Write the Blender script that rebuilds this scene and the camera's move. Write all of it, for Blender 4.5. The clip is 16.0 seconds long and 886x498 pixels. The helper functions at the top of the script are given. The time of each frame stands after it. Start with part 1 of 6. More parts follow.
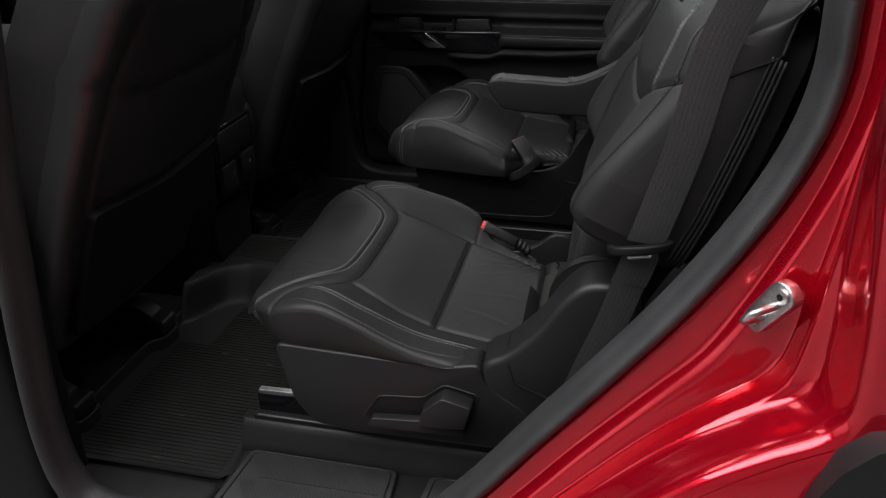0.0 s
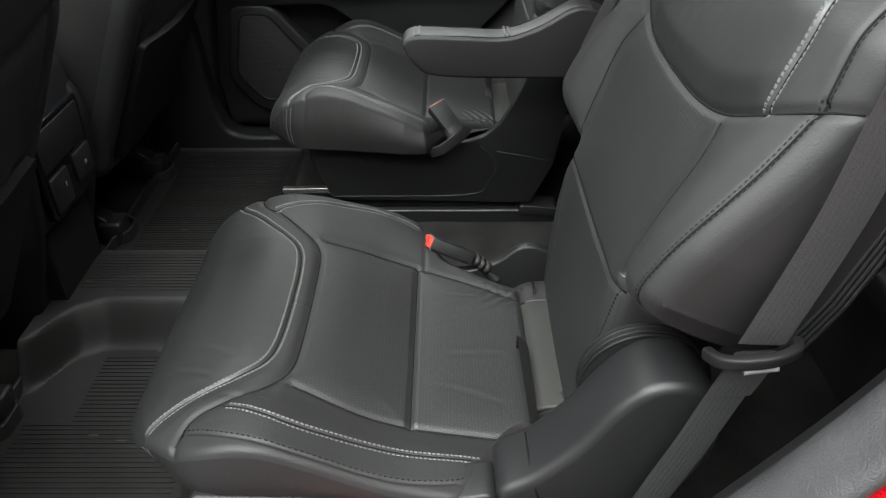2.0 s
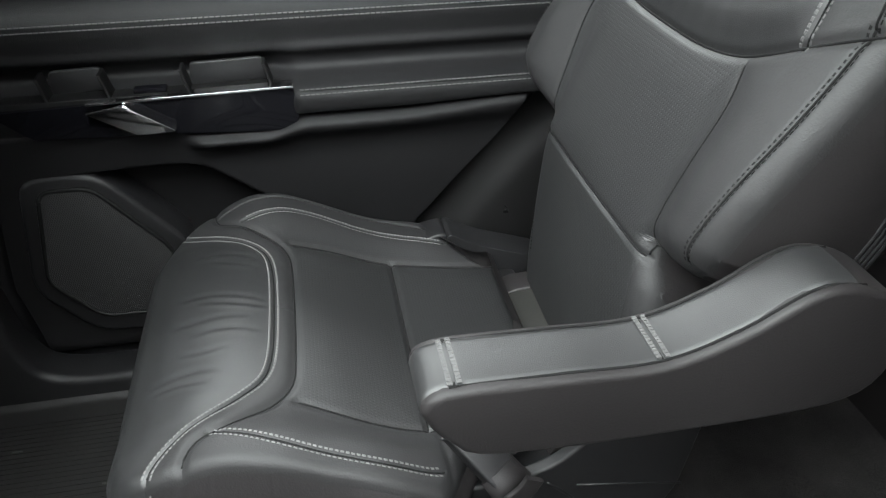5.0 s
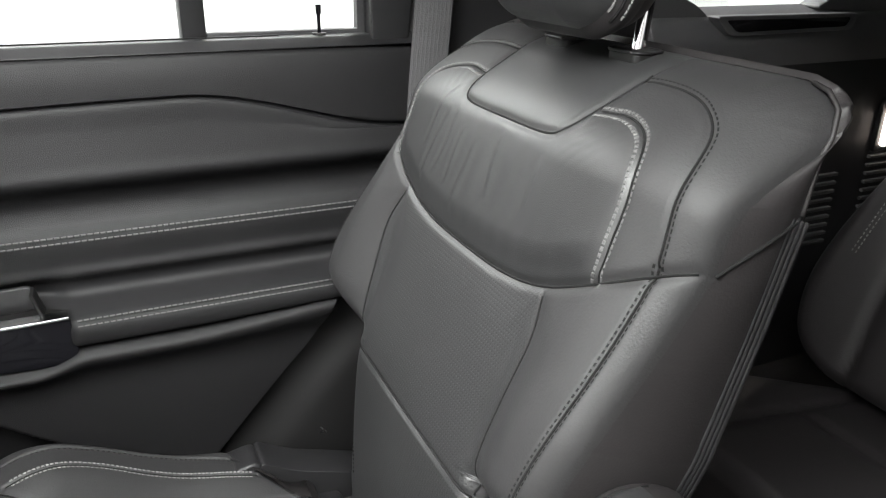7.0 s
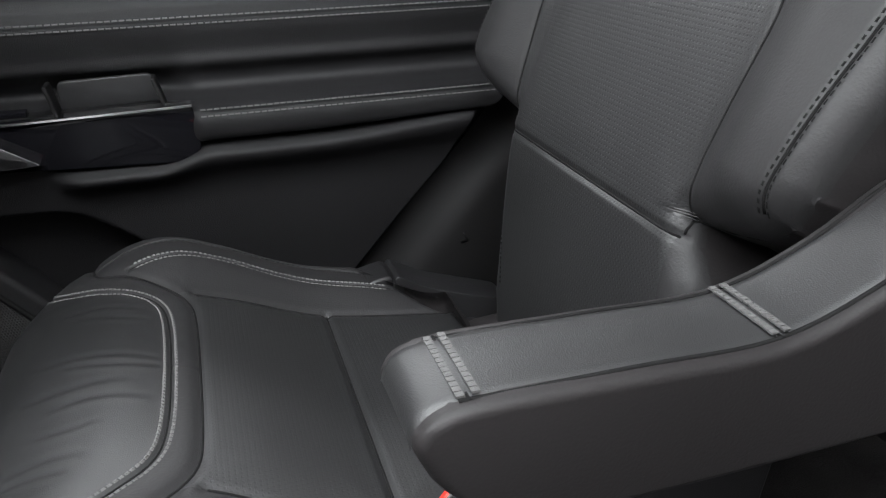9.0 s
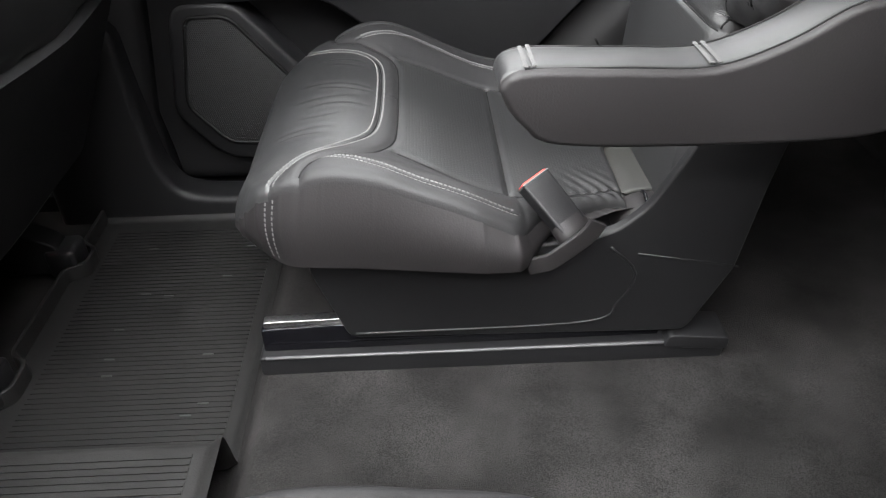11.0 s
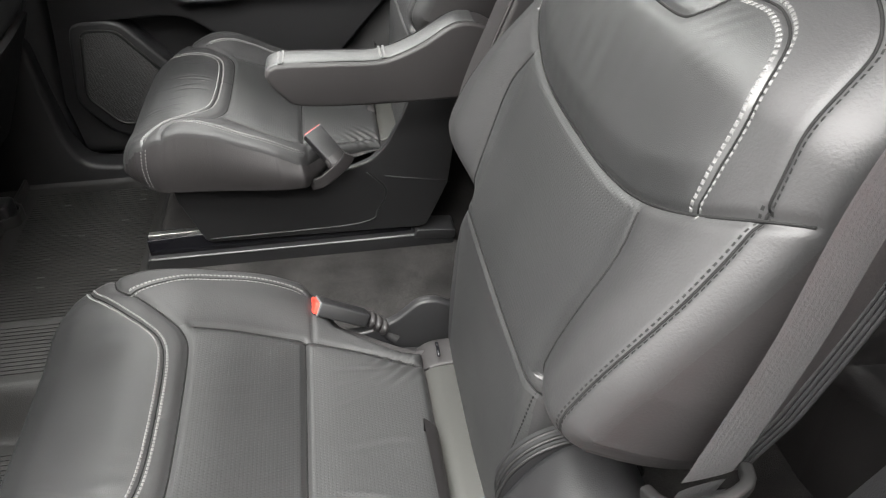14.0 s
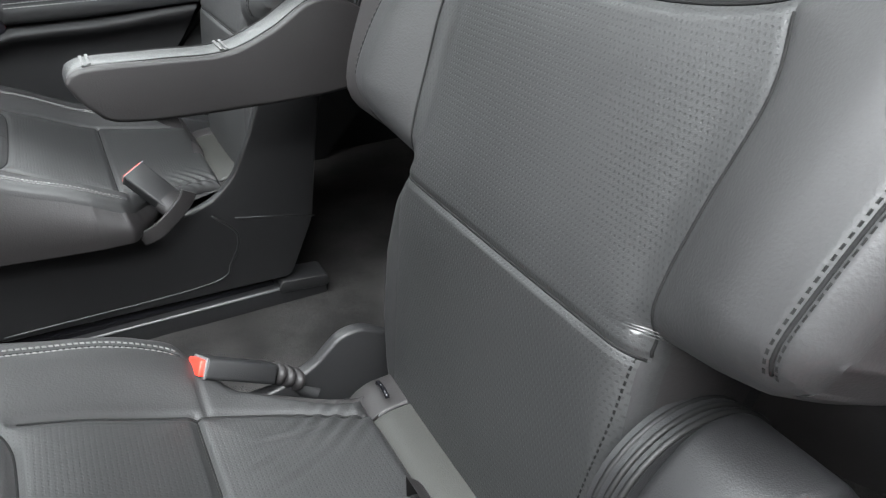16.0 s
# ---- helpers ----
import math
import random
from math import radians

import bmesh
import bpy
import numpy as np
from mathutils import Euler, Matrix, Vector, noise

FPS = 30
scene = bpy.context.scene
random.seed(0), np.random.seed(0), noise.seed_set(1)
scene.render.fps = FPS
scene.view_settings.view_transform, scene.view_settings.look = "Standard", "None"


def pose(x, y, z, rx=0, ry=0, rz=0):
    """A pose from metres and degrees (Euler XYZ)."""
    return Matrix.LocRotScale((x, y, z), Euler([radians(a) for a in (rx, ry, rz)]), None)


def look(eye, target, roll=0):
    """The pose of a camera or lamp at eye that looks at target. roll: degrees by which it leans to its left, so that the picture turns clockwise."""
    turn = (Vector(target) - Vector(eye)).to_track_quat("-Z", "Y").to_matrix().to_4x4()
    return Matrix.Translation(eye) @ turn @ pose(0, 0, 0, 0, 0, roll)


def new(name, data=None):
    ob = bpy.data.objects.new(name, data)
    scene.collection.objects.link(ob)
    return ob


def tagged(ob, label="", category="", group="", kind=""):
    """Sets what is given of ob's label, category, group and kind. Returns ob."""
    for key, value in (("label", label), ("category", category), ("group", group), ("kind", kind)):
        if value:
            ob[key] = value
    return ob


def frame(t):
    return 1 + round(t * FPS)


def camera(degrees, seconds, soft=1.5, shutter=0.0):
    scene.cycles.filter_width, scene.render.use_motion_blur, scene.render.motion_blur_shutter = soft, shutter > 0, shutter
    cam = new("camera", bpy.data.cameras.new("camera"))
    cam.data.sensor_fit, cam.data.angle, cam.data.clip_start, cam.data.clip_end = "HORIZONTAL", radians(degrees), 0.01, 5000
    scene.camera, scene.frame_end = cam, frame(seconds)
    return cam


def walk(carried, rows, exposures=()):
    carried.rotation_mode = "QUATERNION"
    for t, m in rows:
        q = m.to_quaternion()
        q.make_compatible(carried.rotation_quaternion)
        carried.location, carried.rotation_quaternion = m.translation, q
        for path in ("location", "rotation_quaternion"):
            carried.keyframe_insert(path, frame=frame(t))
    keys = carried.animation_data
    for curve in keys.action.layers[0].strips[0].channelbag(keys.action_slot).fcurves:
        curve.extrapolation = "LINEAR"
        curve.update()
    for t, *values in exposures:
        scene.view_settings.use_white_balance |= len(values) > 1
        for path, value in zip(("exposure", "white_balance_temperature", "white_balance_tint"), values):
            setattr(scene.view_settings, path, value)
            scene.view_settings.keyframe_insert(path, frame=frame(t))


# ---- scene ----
cam = camera(60.7, 16.0, soft=1.2)
PATH = [
    (0, (0.3, -1.402, 0.812), (-0.098, 0.342, -0.082), -0.7),
    (0.5, (0.256, -1.289, 0.76), (-0.05, 0.416, -0.24), -0.1),
    (1, (0.228, -1.198, 0.736), (0.009, 0.47, -0.345), -0.2),
    (1.5, (0.166, -1.131, 0.76), (0.046, 0.534, -0.342), -0.2),
    (2, (0.12, -1.061, 0.814), (0.118, 0.602, -0.298), -0.1),
    (2.5, (0.084, -0.932, 0.839), (0.164, 0.727, -0.274), -0.1),
    (3, (0.064, -0.751, 0.828), (0.193, 0.906, -0.285), -0.5),
    (3.5, (0.006, -0.598, 0.822), (0.196, 1.054, -0.29), -0.2),
    (6, (0.02, -0.162, 0.749), (0.487, 1.458, -0.326), -0.4),
    (6.5, (0.04, -0.176, 0.799), (0.658, 1.462, -0.169), -0.1),
    (7, (0.06, -0.175, 0.812), (0.823, 1.512, 0.056), 0.7),
    (7.5, (0.07, -0.165, 0.821), (0.947, 1.504, 0.154), 0.6),
    (8, (0.071, -0.16, 0.794), (0.983, 1.495, 0.139), 0),
    (8.5, (0.063, -0.151, 0.703), (0.828, 1.535, -0.055), -0.8),
    (9, (0.002, -0.124, 0.607), (0.547, 1.604, -0.24), -1.1),
    (9.5, (-0.028, -0.135, 0.577), (0.243, 1.603, -0.374), -1.7),
    (12, (0.032, -0.76, 0.707), (0.058, 0.837, -0.497), -1.4),
    (12.5, (0.047, -0.895, 0.71), (0.08, 0.694, -0.504), -1.3),
    (13, (0.058, -0.938, 0.721), (0.091, 0.646, -0.5), -1.5),
    (13.5, (0.111, -0.923, 0.782), (0.157, 0.659, -0.441), -1.8),
    (14, (0.147, -0.908, 0.84), (0.391, 0.689, -0.339), -0.5),
    (14.5, (0.132, -0.887, 0.87), (0.685, 0.723, -0.179), 0.6),
    (15, (0.092, -0.851, 0.885), (0.85, 0.756, -0.033), 0.3),
    (15.5, (0.072, -0.814, 0.805), (0.897, 0.788, -0.063), -0.2),
    (16, (0.054, -0.748, 0.64), (0.845, 0.816, -0.324), -1.0),
]
EXPOSURES = [(0.0, -1.05, 6350, 12), (1.0, -0.38, 6350, 11), (1.5, 0.0, 6350, 10), (2.5, 0.8, 6250, 2), (3.5, 0.9, 6250, 0), (6.0, 1.2, 6100, 10), (7.0, 1.42, 6400, 10), (7.5, 1.6, 6450, 8), (8.5, 0.85, 6250, 11), (9.0, 0.55, 6150, 12), (9.5, 0.85, 6200, 12), (12.0, 1.58, 6350, 14), (12.5, 1.57, 6400, 16), (15.0, 1.55, 6550, 7), (16.0, 1.5, 6100, 8)]
walk(cam, [(t, look(eye, target, roll)) for t, eye, target, roll in PATH], EXPOSURES)

# ---- light: a white showroom with ceiling panels ----
world = bpy.data.worlds.new("showroom_air")
scene.world = world
world.use_nodes = True
world.node_tree.nodes["Background"].inputs[0].default_value = (0.95, 0.97, 1.0, 1)
world.node_tree.nodes["Background"].inputs[1].default_value = 0.16


def area_lamp(name, x, y, z, sx, sy, watts, rot=(0, 0, 0), colour=(1.0, 0.985, 0.96)):
    data = bpy.data.lights.new(name, "AREA")
    data.shape, data.size, data.size_y, data.energy, data.color = "RECTANGLE", sx, sy, watts, colour
    ob = new(name, data)
    ob.matrix_world = pose(x, y, z, *rot)
    return ob


area_lamp("showroom_light", -1.6, -2.1, 3.2, 5.0, 2.8, 700)
area_lamp("showroom_light", -0.9, 0.0, 3.2, 6.0, 1.8, 200)
area_lamp("showroom_light", -0.6, -4.0, 3.2, 5.0, 1.2, 80)
area_lamp("showroom_light", -0.3, 3.5, 3.2, 5.0, 1.6, 270)
area_lamp("showroom_light", 3.4, 0.0, 3.2, 1.0, 5.0, 12)
area_lamp("showroom_light", -3.6, 0.0, 3.2, 1.0, 5.0, 130)

# ---- materials ----


def material(name, colour, rough=0.5, metal=0.0, grain=0.0, bump=0.0, bump_scale=300.0, spot=0.25, spot_scale=6.0, coat=0.0,
             voronoi=False, spec=0.5, stretch=None):
    """A surface with large soft variation, fine grain and fine relief; scales are cells a metre."""
    m = bpy.data.materials.new(name)
    m.use_nodes = True
    nt = m.node_tree
    b = nt.nodes["Principled BSDF"]
    b.inputs["Base Color"].default_value = (*colour, 1)
    b.inputs["Roughness"].default_value = rough
    b.inputs["Metallic"].default_value = metal
    b.inputs["Specular IOR Level"].default_value = spec
    b.inputs["Coat Weight"].default_value = coat
    b.inputs["Coat Roughness"].default_value = 0.03
    tc = nt.nodes.new("ShaderNodeTexCoord")
    mp = nt.nodes.new("ShaderNodeMapping")
    nt.links.new(tc.outputs["Object"], mp.inputs["Vector"])
    if stretch:
        mp.inputs["Scale"].default_value = stretch
    big = nt.nodes.new("ShaderNodeTexNoise")
    big.inputs["Scale"].default_value, big.inputs["Detail"].default_value = spot_scale, 4
    fine = nt.nodes.new("ShaderNodeTexNoise")
    fine.inputs["Scale"].default_value, fine.inputs["Detail"].default_value = bump_scale * 0.7, 2
    for n in (big, fine):
        nt.links.new(mp.outputs["Vector"], n.inputs["Vector"])
    ramp = nt.nodes.new("ShaderNodeMapRange")
    ramp.inputs["From Min"].default_value, ramp.inputs["From Max"].default_value = 0.25, 0.75
    ramp.inputs["To Min"].default_value, ramp.inputs["To Max"].default_value = 1 - spot, 1 + spot
    nt.links.new(big.outputs["Fac"], ramp.inputs["Value"])
    ramp2 = nt.nodes.new("ShaderNodeMapRange")
    ramp2.inputs["From Min"].default_value, ramp2.inputs["From Max"].default_value = 0.25, 0.75
    ramp2.inputs["To Min"].default_value, ramp2.inputs["To Max"].default_value = 1 - grain, 1 + grain
    nt.links.new(fine.outputs["Fac"], ramp2.inputs["Value"])
    mul = nt.nodes.new("ShaderNodeMath")
    mul.operation = "MULTIPLY"
    nt.links.new(ramp.outputs[0], mul.inputs[0])
    nt.links.new(ramp2.outputs[0], mul.inputs[1])
    mix = nt.nodes.new("ShaderNodeVectorMath")
    mix.operation = "SCALE"
    mix.inputs[0].default_value = colour
    nt.links.new(mul.outputs[0], mix.inputs["Scale"])
    nt.links.new(mix.outputs[0], b.inputs["Base Color"])
    rr = nt.nodes.new("ShaderNodeMapRange")
    rr.inputs["To Min"].default_value, rr.inputs["To Max"].default_value = max(0.0, rough * 0.85), min(1.0, rough * 1.15)
    nt.links.new(big.outputs["Fac"], rr.inputs["Value"])
    nt.links.new(rr.outputs[0], b.inputs["Roughness"])
    if bump:
        bp = nt.nodes.new("ShaderNodeBump")
        bp.inputs["Strength"].default_value, bp.inputs["Distance"].default_value = bump, 0.0012
        src = fine.outputs["Fac"]
        if voronoi:
            vo = nt.nodes.new("ShaderNodeTexVoronoi")
            vo.inputs["Scale"].default_value = bump_scale
            nt.links.new(mp.outputs["Vector"], vo.inputs["Vector"])
            src = vo.outputs["Distance"]
        nt.links.new(src, bp.inputs["Height"])
        nt.links.new(bp.outputs["Normal"], b.inputs["Normal"])
    return m


def pattern(m, kind, step, depth, dark=0.6, width=0.3):
    """Adds a small regular relief in UV metres: 'holes' (pierced leather) or 'ribs' (webbing, ribbed cloth)."""
    nt = m.node_tree
    b = nt.nodes["Principled BSDF"]
    uv = nt.nodes.new("ShaderNodeUVMap")
    sep = nt.nodes.new("ShaderNodeSeparateXYZ")
    nt.links.new(uv.outputs["UV"], sep.inputs[0])

    def math_node(op, a, c=None):
        n = nt.nodes.new("ShaderNodeMath")
        n.operation = op
        for k, v in enumerate((a, c)):
            if v is None:
                continue
            if isinstance(v, (int, float)):
                n.inputs[k].default_value = v
            else:
                nt.links.new(v, n.inputs[k])
        return n.outputs[0]
    sy = math_node("DIVIDE", sep.outputs[1], step)
    sx = math_node("DIVIDE", sep.outputs[0], step)
    if kind == "holes":
        odd = math_node("MULTIPLY", math_node("FLOOR", math_node("MODULO", math_node("ADD", math_node("FLOOR", sy), 1000.0), 2.0)), 0.5)
        fx = math_node("SUBTRACT", math_node("FRACT", math_node("ADD", sx, odd)), 0.5)
        fy = math_node("SUBTRACT", math_node("FRACT", sy), 0.5)
        d = math_node("SQRT", math_node("ADD", math_node("MULTIPLY", fx, fx), math_node("MULTIPLY", fy, fy)))
    else:
        d = math_node("ABSOLUTE", math_node("SUBTRACT", math_node("FRACT", sx), 0.5))
    mr = nt.nodes.new("ShaderNodeMapRange")
    mr.inputs["From Min"].default_value, mr.inputs["From Max"].default_value = width * 0.55, width
    nt.links.new(d, mr.inputs["Value"])
    old = b.inputs["Base Color"].links[0].from_socket
    sc = nt.nodes.new("ShaderNodeVectorMath")
    sc.operation = "SCALE"
    nt.links.new(old, sc.inputs[0])
    nt.links.new(math_node("ADD", math_node("MULTIPLY", mr.outputs[0], 1 - dark), dark), sc.inputs["Scale"])
    nt.links.new(sc.outputs[0], b.inputs["Base Color"])
    bp = nt.nodes.new("ShaderNodeBump")
    bp.inputs["Strength"].default_value, bp.inputs["Distance"].default_value = 0.8, depth
    nt.links.new(mr.outputs[0], bp.inputs["Height"])
    if b.inputs["Normal"].links:
        nt.links.new(b.inputs["Normal"].links[0].from_socket, bp.inputs["Normal"])
    nt.links.new(bp.outputs["Normal"], b.inputs["Normal"])
    return m


LEATHER = material("black_leather", (0.0135, 0.0138, 0.014), 0.43, spec=0.62, grain=0.08, bump=0.14, bump_scale=1300, voronoi=True, spot=0.12, spot_scale=9)
# Grained side leather; its darker, warmer colour also holds the seat sides' shade.
LEATHER_SIDE = material("grained_leather_shaded", (0.0115, 0.0105, 0.0107), 0.53, spec=0.34, grain=0.1, bump=0.16, bump_scale=800, spot=0.12, spot_scale=9)
LEATHER_GRAIN = material("pebbled_leather", (0.0145, 0.0145, 0.0148), 0.55, spec=0.36, grain=0.08, bump=0.2, bump_scale=850, spot=0.12, spot_scale=9)
PIERCED = pattern(material("pierced_leather", (0.0135, 0.0138, 0.014), 0.47, spec=0.59, grain=0.05, bump=0.1, bump_scale=1300, voronoi=True, spot=0.1, spot_scale=9),
                  "holes", 0.0036, 0.00012, dark=0.42, width=0.28)
PLASTIC = material("charcoal_plastic", (0.009, 0.009, 0.0095), 0.44, spec=0.34, grain=0.1, bump=0.2, bump_scale=1400, spot=0.12, spot_scale=12)
PLASTIC_SOFT = material("soft_touch_plastic", (0.007, 0.007, 0.0074), 0.5, spec=0.22, grain=0.12, bump=0.3, bump_scale=1100, voronoi=True, spot=0.12, spot_scale=7)
TRIM_GREY = material("grey_trim_plastic", (0.075, 0.075, 0.077), 0.5, grain=0.1, bump=0.2, bump_scale=1200, spot=0.1)
RUBBER = material("rubber_seal", (0.017, 0.017, 0.018), 0.55, grain=0.25, bump=0.5, bump_scale=900, spot=0.25, spot_scale=25)
MAT_RUBBER = material("rubber_mat", (0.0095, 0.0093, 0.009), 0.55, spec=0.36, grain=0.2, bump=0.3, bump_scale=800, spot=0.35, spot_scale=14)
CARPET = material("black_carpet", (0.018, 0.0172, 0.0168), 0.95, grain=0.7, bump=1.0, bump_scale=1100, spot=0.55, spot_scale=14, spec=0.1)
PIANO = material("gloss_black", (0.004, 0.004, 0.005), 0.06, spot=0.05, spec=0.25)
CHROME = material("chrome", (0.82, 0.82, 0.83), 0.12, metal=1.0, spot=0.05)
STEEL = material("zinc_steel", (0.55, 0.55, 0.54), 0.32, metal=1.0, grain=0.2, bump=0.2, bump_scale=400, spot=0.2, spot_scale=40)
RED = material("red_paint", (0.52, 0.003, 0.016), 0.18, metal=0.74, grain=0.04, spot=0.06, spot_scale=3, coat=1.0)
THREAD = material("white_thread", (0.095, 0.095, 0.093), 0.7, grain=0.15, bump=0.4, bump_scale=2500, spot=0.1, spot_scale=60)
THREAD_GREY = material("grey_thread", (0.068, 0.068, 0.067), 0.7, grain=0.2, bump=0.4, bump_scale=2500, spot=0.15, spot_scale=60)
THREAD_DARK = material("dark_thread", (0.006, 0.006, 0.006), 0.9, spec=0.15, grain=0.2, bump=0.4, bump_scale=2500)
BUCKLE_RED = material("red_plastic", (0.72, 0.035, 0.02), 0.4, spot=0.06)
WEBBING = pattern(material("belt_webbing", (0.034, 0.034, 0.035), 0.6, grain=0.25, bump=0.4, bump_scale=900, spot=0.08), "ribs", 0.0050, 0.00012, dark=0.92, width=0.4)
HEADLINER = material("headliner_cloth", (0.25, 0.24, 0.23), 0.95, grain=0.2, bump=0.4, bump_scale=900, spot=0.06, spec=0.1)
FILLER_CLOTH = material("filler_leather", (0.019, 0.0192, 0.0172), 0.55, grain=0.1, bump=0.2, bump_scale=1100, spot=0.1, spec=0.38)
MARK_GREY = material("scuff_grey", (0.04, 0.04, 0.04), 0.6, grain=0.2, spot=0.3, spot_scale=40)
# Matt black plastic; also stands for shade in recesses and on the left pillar.
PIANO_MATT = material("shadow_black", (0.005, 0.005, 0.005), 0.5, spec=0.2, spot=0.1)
WALL_PAINT = material("white_wall_paint", (0.82, 0.82, 0.81), 0.7, grain=0.03, bump=0.1, bump_scale=150, spot=0.03, spot_scale=1)
FLOOR_TILE = material("grey_floor", (0.16, 0.16, 0.16), 0.25, grain=0.05, spot=0.08, spot_scale=2)
# Dark grey for unseen surfaces, chosen to weaken bounced light in the cabin.
WALL_GREY = material("grey_wall_paint", (0.16, 0.16, 0.158), 0.7, grain=0.03, bump=0.1, bump_scale=150, spot=0.03, spot_scale=1)
SPEAKER = pattern(material("speaker_cloth", (0.012, 0.012, 0.012), 0.7, grain=0.2, spot=0.1), "holes", 0.003, 0.0006, dark=0.3, width=0.4)

GLASS = bpy.data.materials.new("window_glass")
GLASS.use_nodes = True
_nt = GLASS.node_tree
_nt.nodes.remove(_nt.nodes["Principled BSDF"])
_tr, _gl, _mx = (_nt.nodes.new("ShaderNodeBsdf" + k) for k in ("Transparent", "Glossy", "Diffuse"))
_nt.nodes.remove(_mx)
_mx = _nt.nodes.new("ShaderNodeMixShader")
_tr.inputs[0].default_value = (0.86, 0.88, 0.87, 1)
_gl.inputs["Roughness"].default_value = 0.02
_mx.inputs[0].default_value = 0.06
_nt.links.new(_tr.outputs[0], _mx.inputs[1])
_nt.links.new(_gl.outputs[0], _mx.inputs[2])
_nt.links.new(_mx.outputs[0], _nt.nodes["Material Output"].inputs[0])

# Dark tint for unseen rear panes, made up to hold light off the third row.
GLASS_TINT = GLASS.copy()
GLASS_TINT.name = "dimming_glass"
GLASS_TINT.node_tree.nodes["Transparent BSDF"].inputs[0].default_value = (0.22, 0.23, 0.22, 1)

LAMP_GLOW = bpy.data.materials.new("lamp_glow")
LAMP_GLOW.use_nodes = True
_b = LAMP_GLOW.node_tree.nodes["Principled BSDF"]
_b.inputs["Emission Color"].default_value = (1.0, 0.86, 0.74, 1)
_b.inputs["Emission Strength"].default_value = 6.0

# ---- mesh helpers ----


def thing(name, x, y, z, label, category, group="", kind=""):
    ob = new(name)
    ob.location = (x, y, z)
    ob.empty_display_size = 0.05
    return tagged(ob, label, category, group, kind)


def base_of(ob):
    at = Vector((0, 0, 0))
    while ob:
        at += ob.location
        ob = ob.parent
    return at


def part(name, bm, mat, parent=None, label="", smooth=None):
    """Links a bmesh, in world metres, as one mesh object under a thing or a part."""
    me = bpy.data.meshes.new(name)
    if isinstance(bm, tuple):
        verts, faces, uvs = bm
        at = np.array(base_of(parent)) if parent is not None else np.zeros(3)
        me.from_pydata((np.array(verts) - at).tolist(), [], faces.tolist())
        if uvs is not None:
            me.uv_layers.new(name="UVMap").data.foreach_set("uv", np.array(uvs)[faces.ravel()].astype(np.float32).ravel())
    else:
        if parent is not None:
            bmesh.ops.translate(bm, verts=bm.verts, vec=-base_of(parent))
        bm.to_mesh(me)
        bm.free()
    me.materials.append(mat)
    if smooth is not None:
        me.shade_smooth()
        if smooth < 180:
            me.set_sharp_from_angle(angle=radians(smooth))
    ob = new(name, me)
    ob.parent = parent
    if label:
        ob["label"] = label
    return ob


def smooth_line(pts, n=40):
    """n points evenly along a Catmull-Rom curve through pts."""
    p = np.array(pts, float)
    q = np.vstack([2 * p[0] - p[1], p, 2 * p[-1] - p[-2]])
    out = []
    for i in range(1, len(q) - 2):
        for s in np.linspace(0, 1, 24, endpoint=False):
            a, b, c, d = q[i - 1:i + 3]
            out.append(0.5 * ((2 * b) + (c - a) * s + (2 * a - 5 * b + 4 * c - d) * s * s + (3 * b - a - 3 * c + d) * s ** 3))
    out.append(p[-1])
    return even(np.array(out), n)


def even(p, n):
    p = np.array(p, float)
    s = np.r_[0, np.cumsum(np.linalg.norm(np.diff(p, axis=0), axis=1))]
    t = np.linspace(0, s[-1], n)
    return np.stack([np.interp(t, s, p[:, k]) for k in range(p.shape[1])], 1)


def smooth_rows(rows, n=24):
    """Rows of points, made n rows along smooth curves across them."""
    r = np.array(rows)
    return np.stack([smooth_line(r[:, k], n) for k in range(r.shape[1])], 1)


def line_distance(px, py, line):
    """The distance of points to a polyline in the plane."""
    best = np.full(px.shape, 1e9)
    for a, b in zip(line[:-1], line[1:]):
        d = b - a
        t = np.clip(((px - a[0]) * d[0] + (py - a[1]) * d[1]) / max(d @ d, 1e-12), 0, 1)
        best = np.minimum(best, np.hypot(px - a[0] - t * d[0], py - a[1] - t * d[1]))
    return best


def step(a, b, x):
    t = np.clip((x - a) / (b - a), 0, 1)
    return t * t * (3 - 2 * t)


def grid_bm(P, close_u=False, close_v=False, flip=False, uv=None):
    nu, nv = P.shape[:2]
    bm = bmesh.new()
    vs = [[bm.verts.new(P[i, j]) for j in range(nv)] for i in range(nu)]
    lay = bm.loops.layers.uv.new("UVMap") if uv is not None else None
    for i in range(nu if close_u else nu - 1):
        for j in range(nv if close_v else nv - 1):
            ids = [(i, j), ((i + 1) % nu, j), ((i + 1) % nu, (j + 1) % nv), (i, (j + 1) % nv)]
            if flip:
                ids.reverse()
            f = bm.faces.new([vs[a][b] for a, b in ids])
            if lay:
                for lp, (a, b) in zip(f.loops, ids):
                    lp[lay].uv = uv[a, b]
    return bm


def caps(bm):
    bmesh.ops.holes_fill(bm, edges=[e for e in bm.edges if e.is_boundary], sides=0)
    bmesh.ops.recalc_face_normals(bm, faces=bm.faces)
    return bm


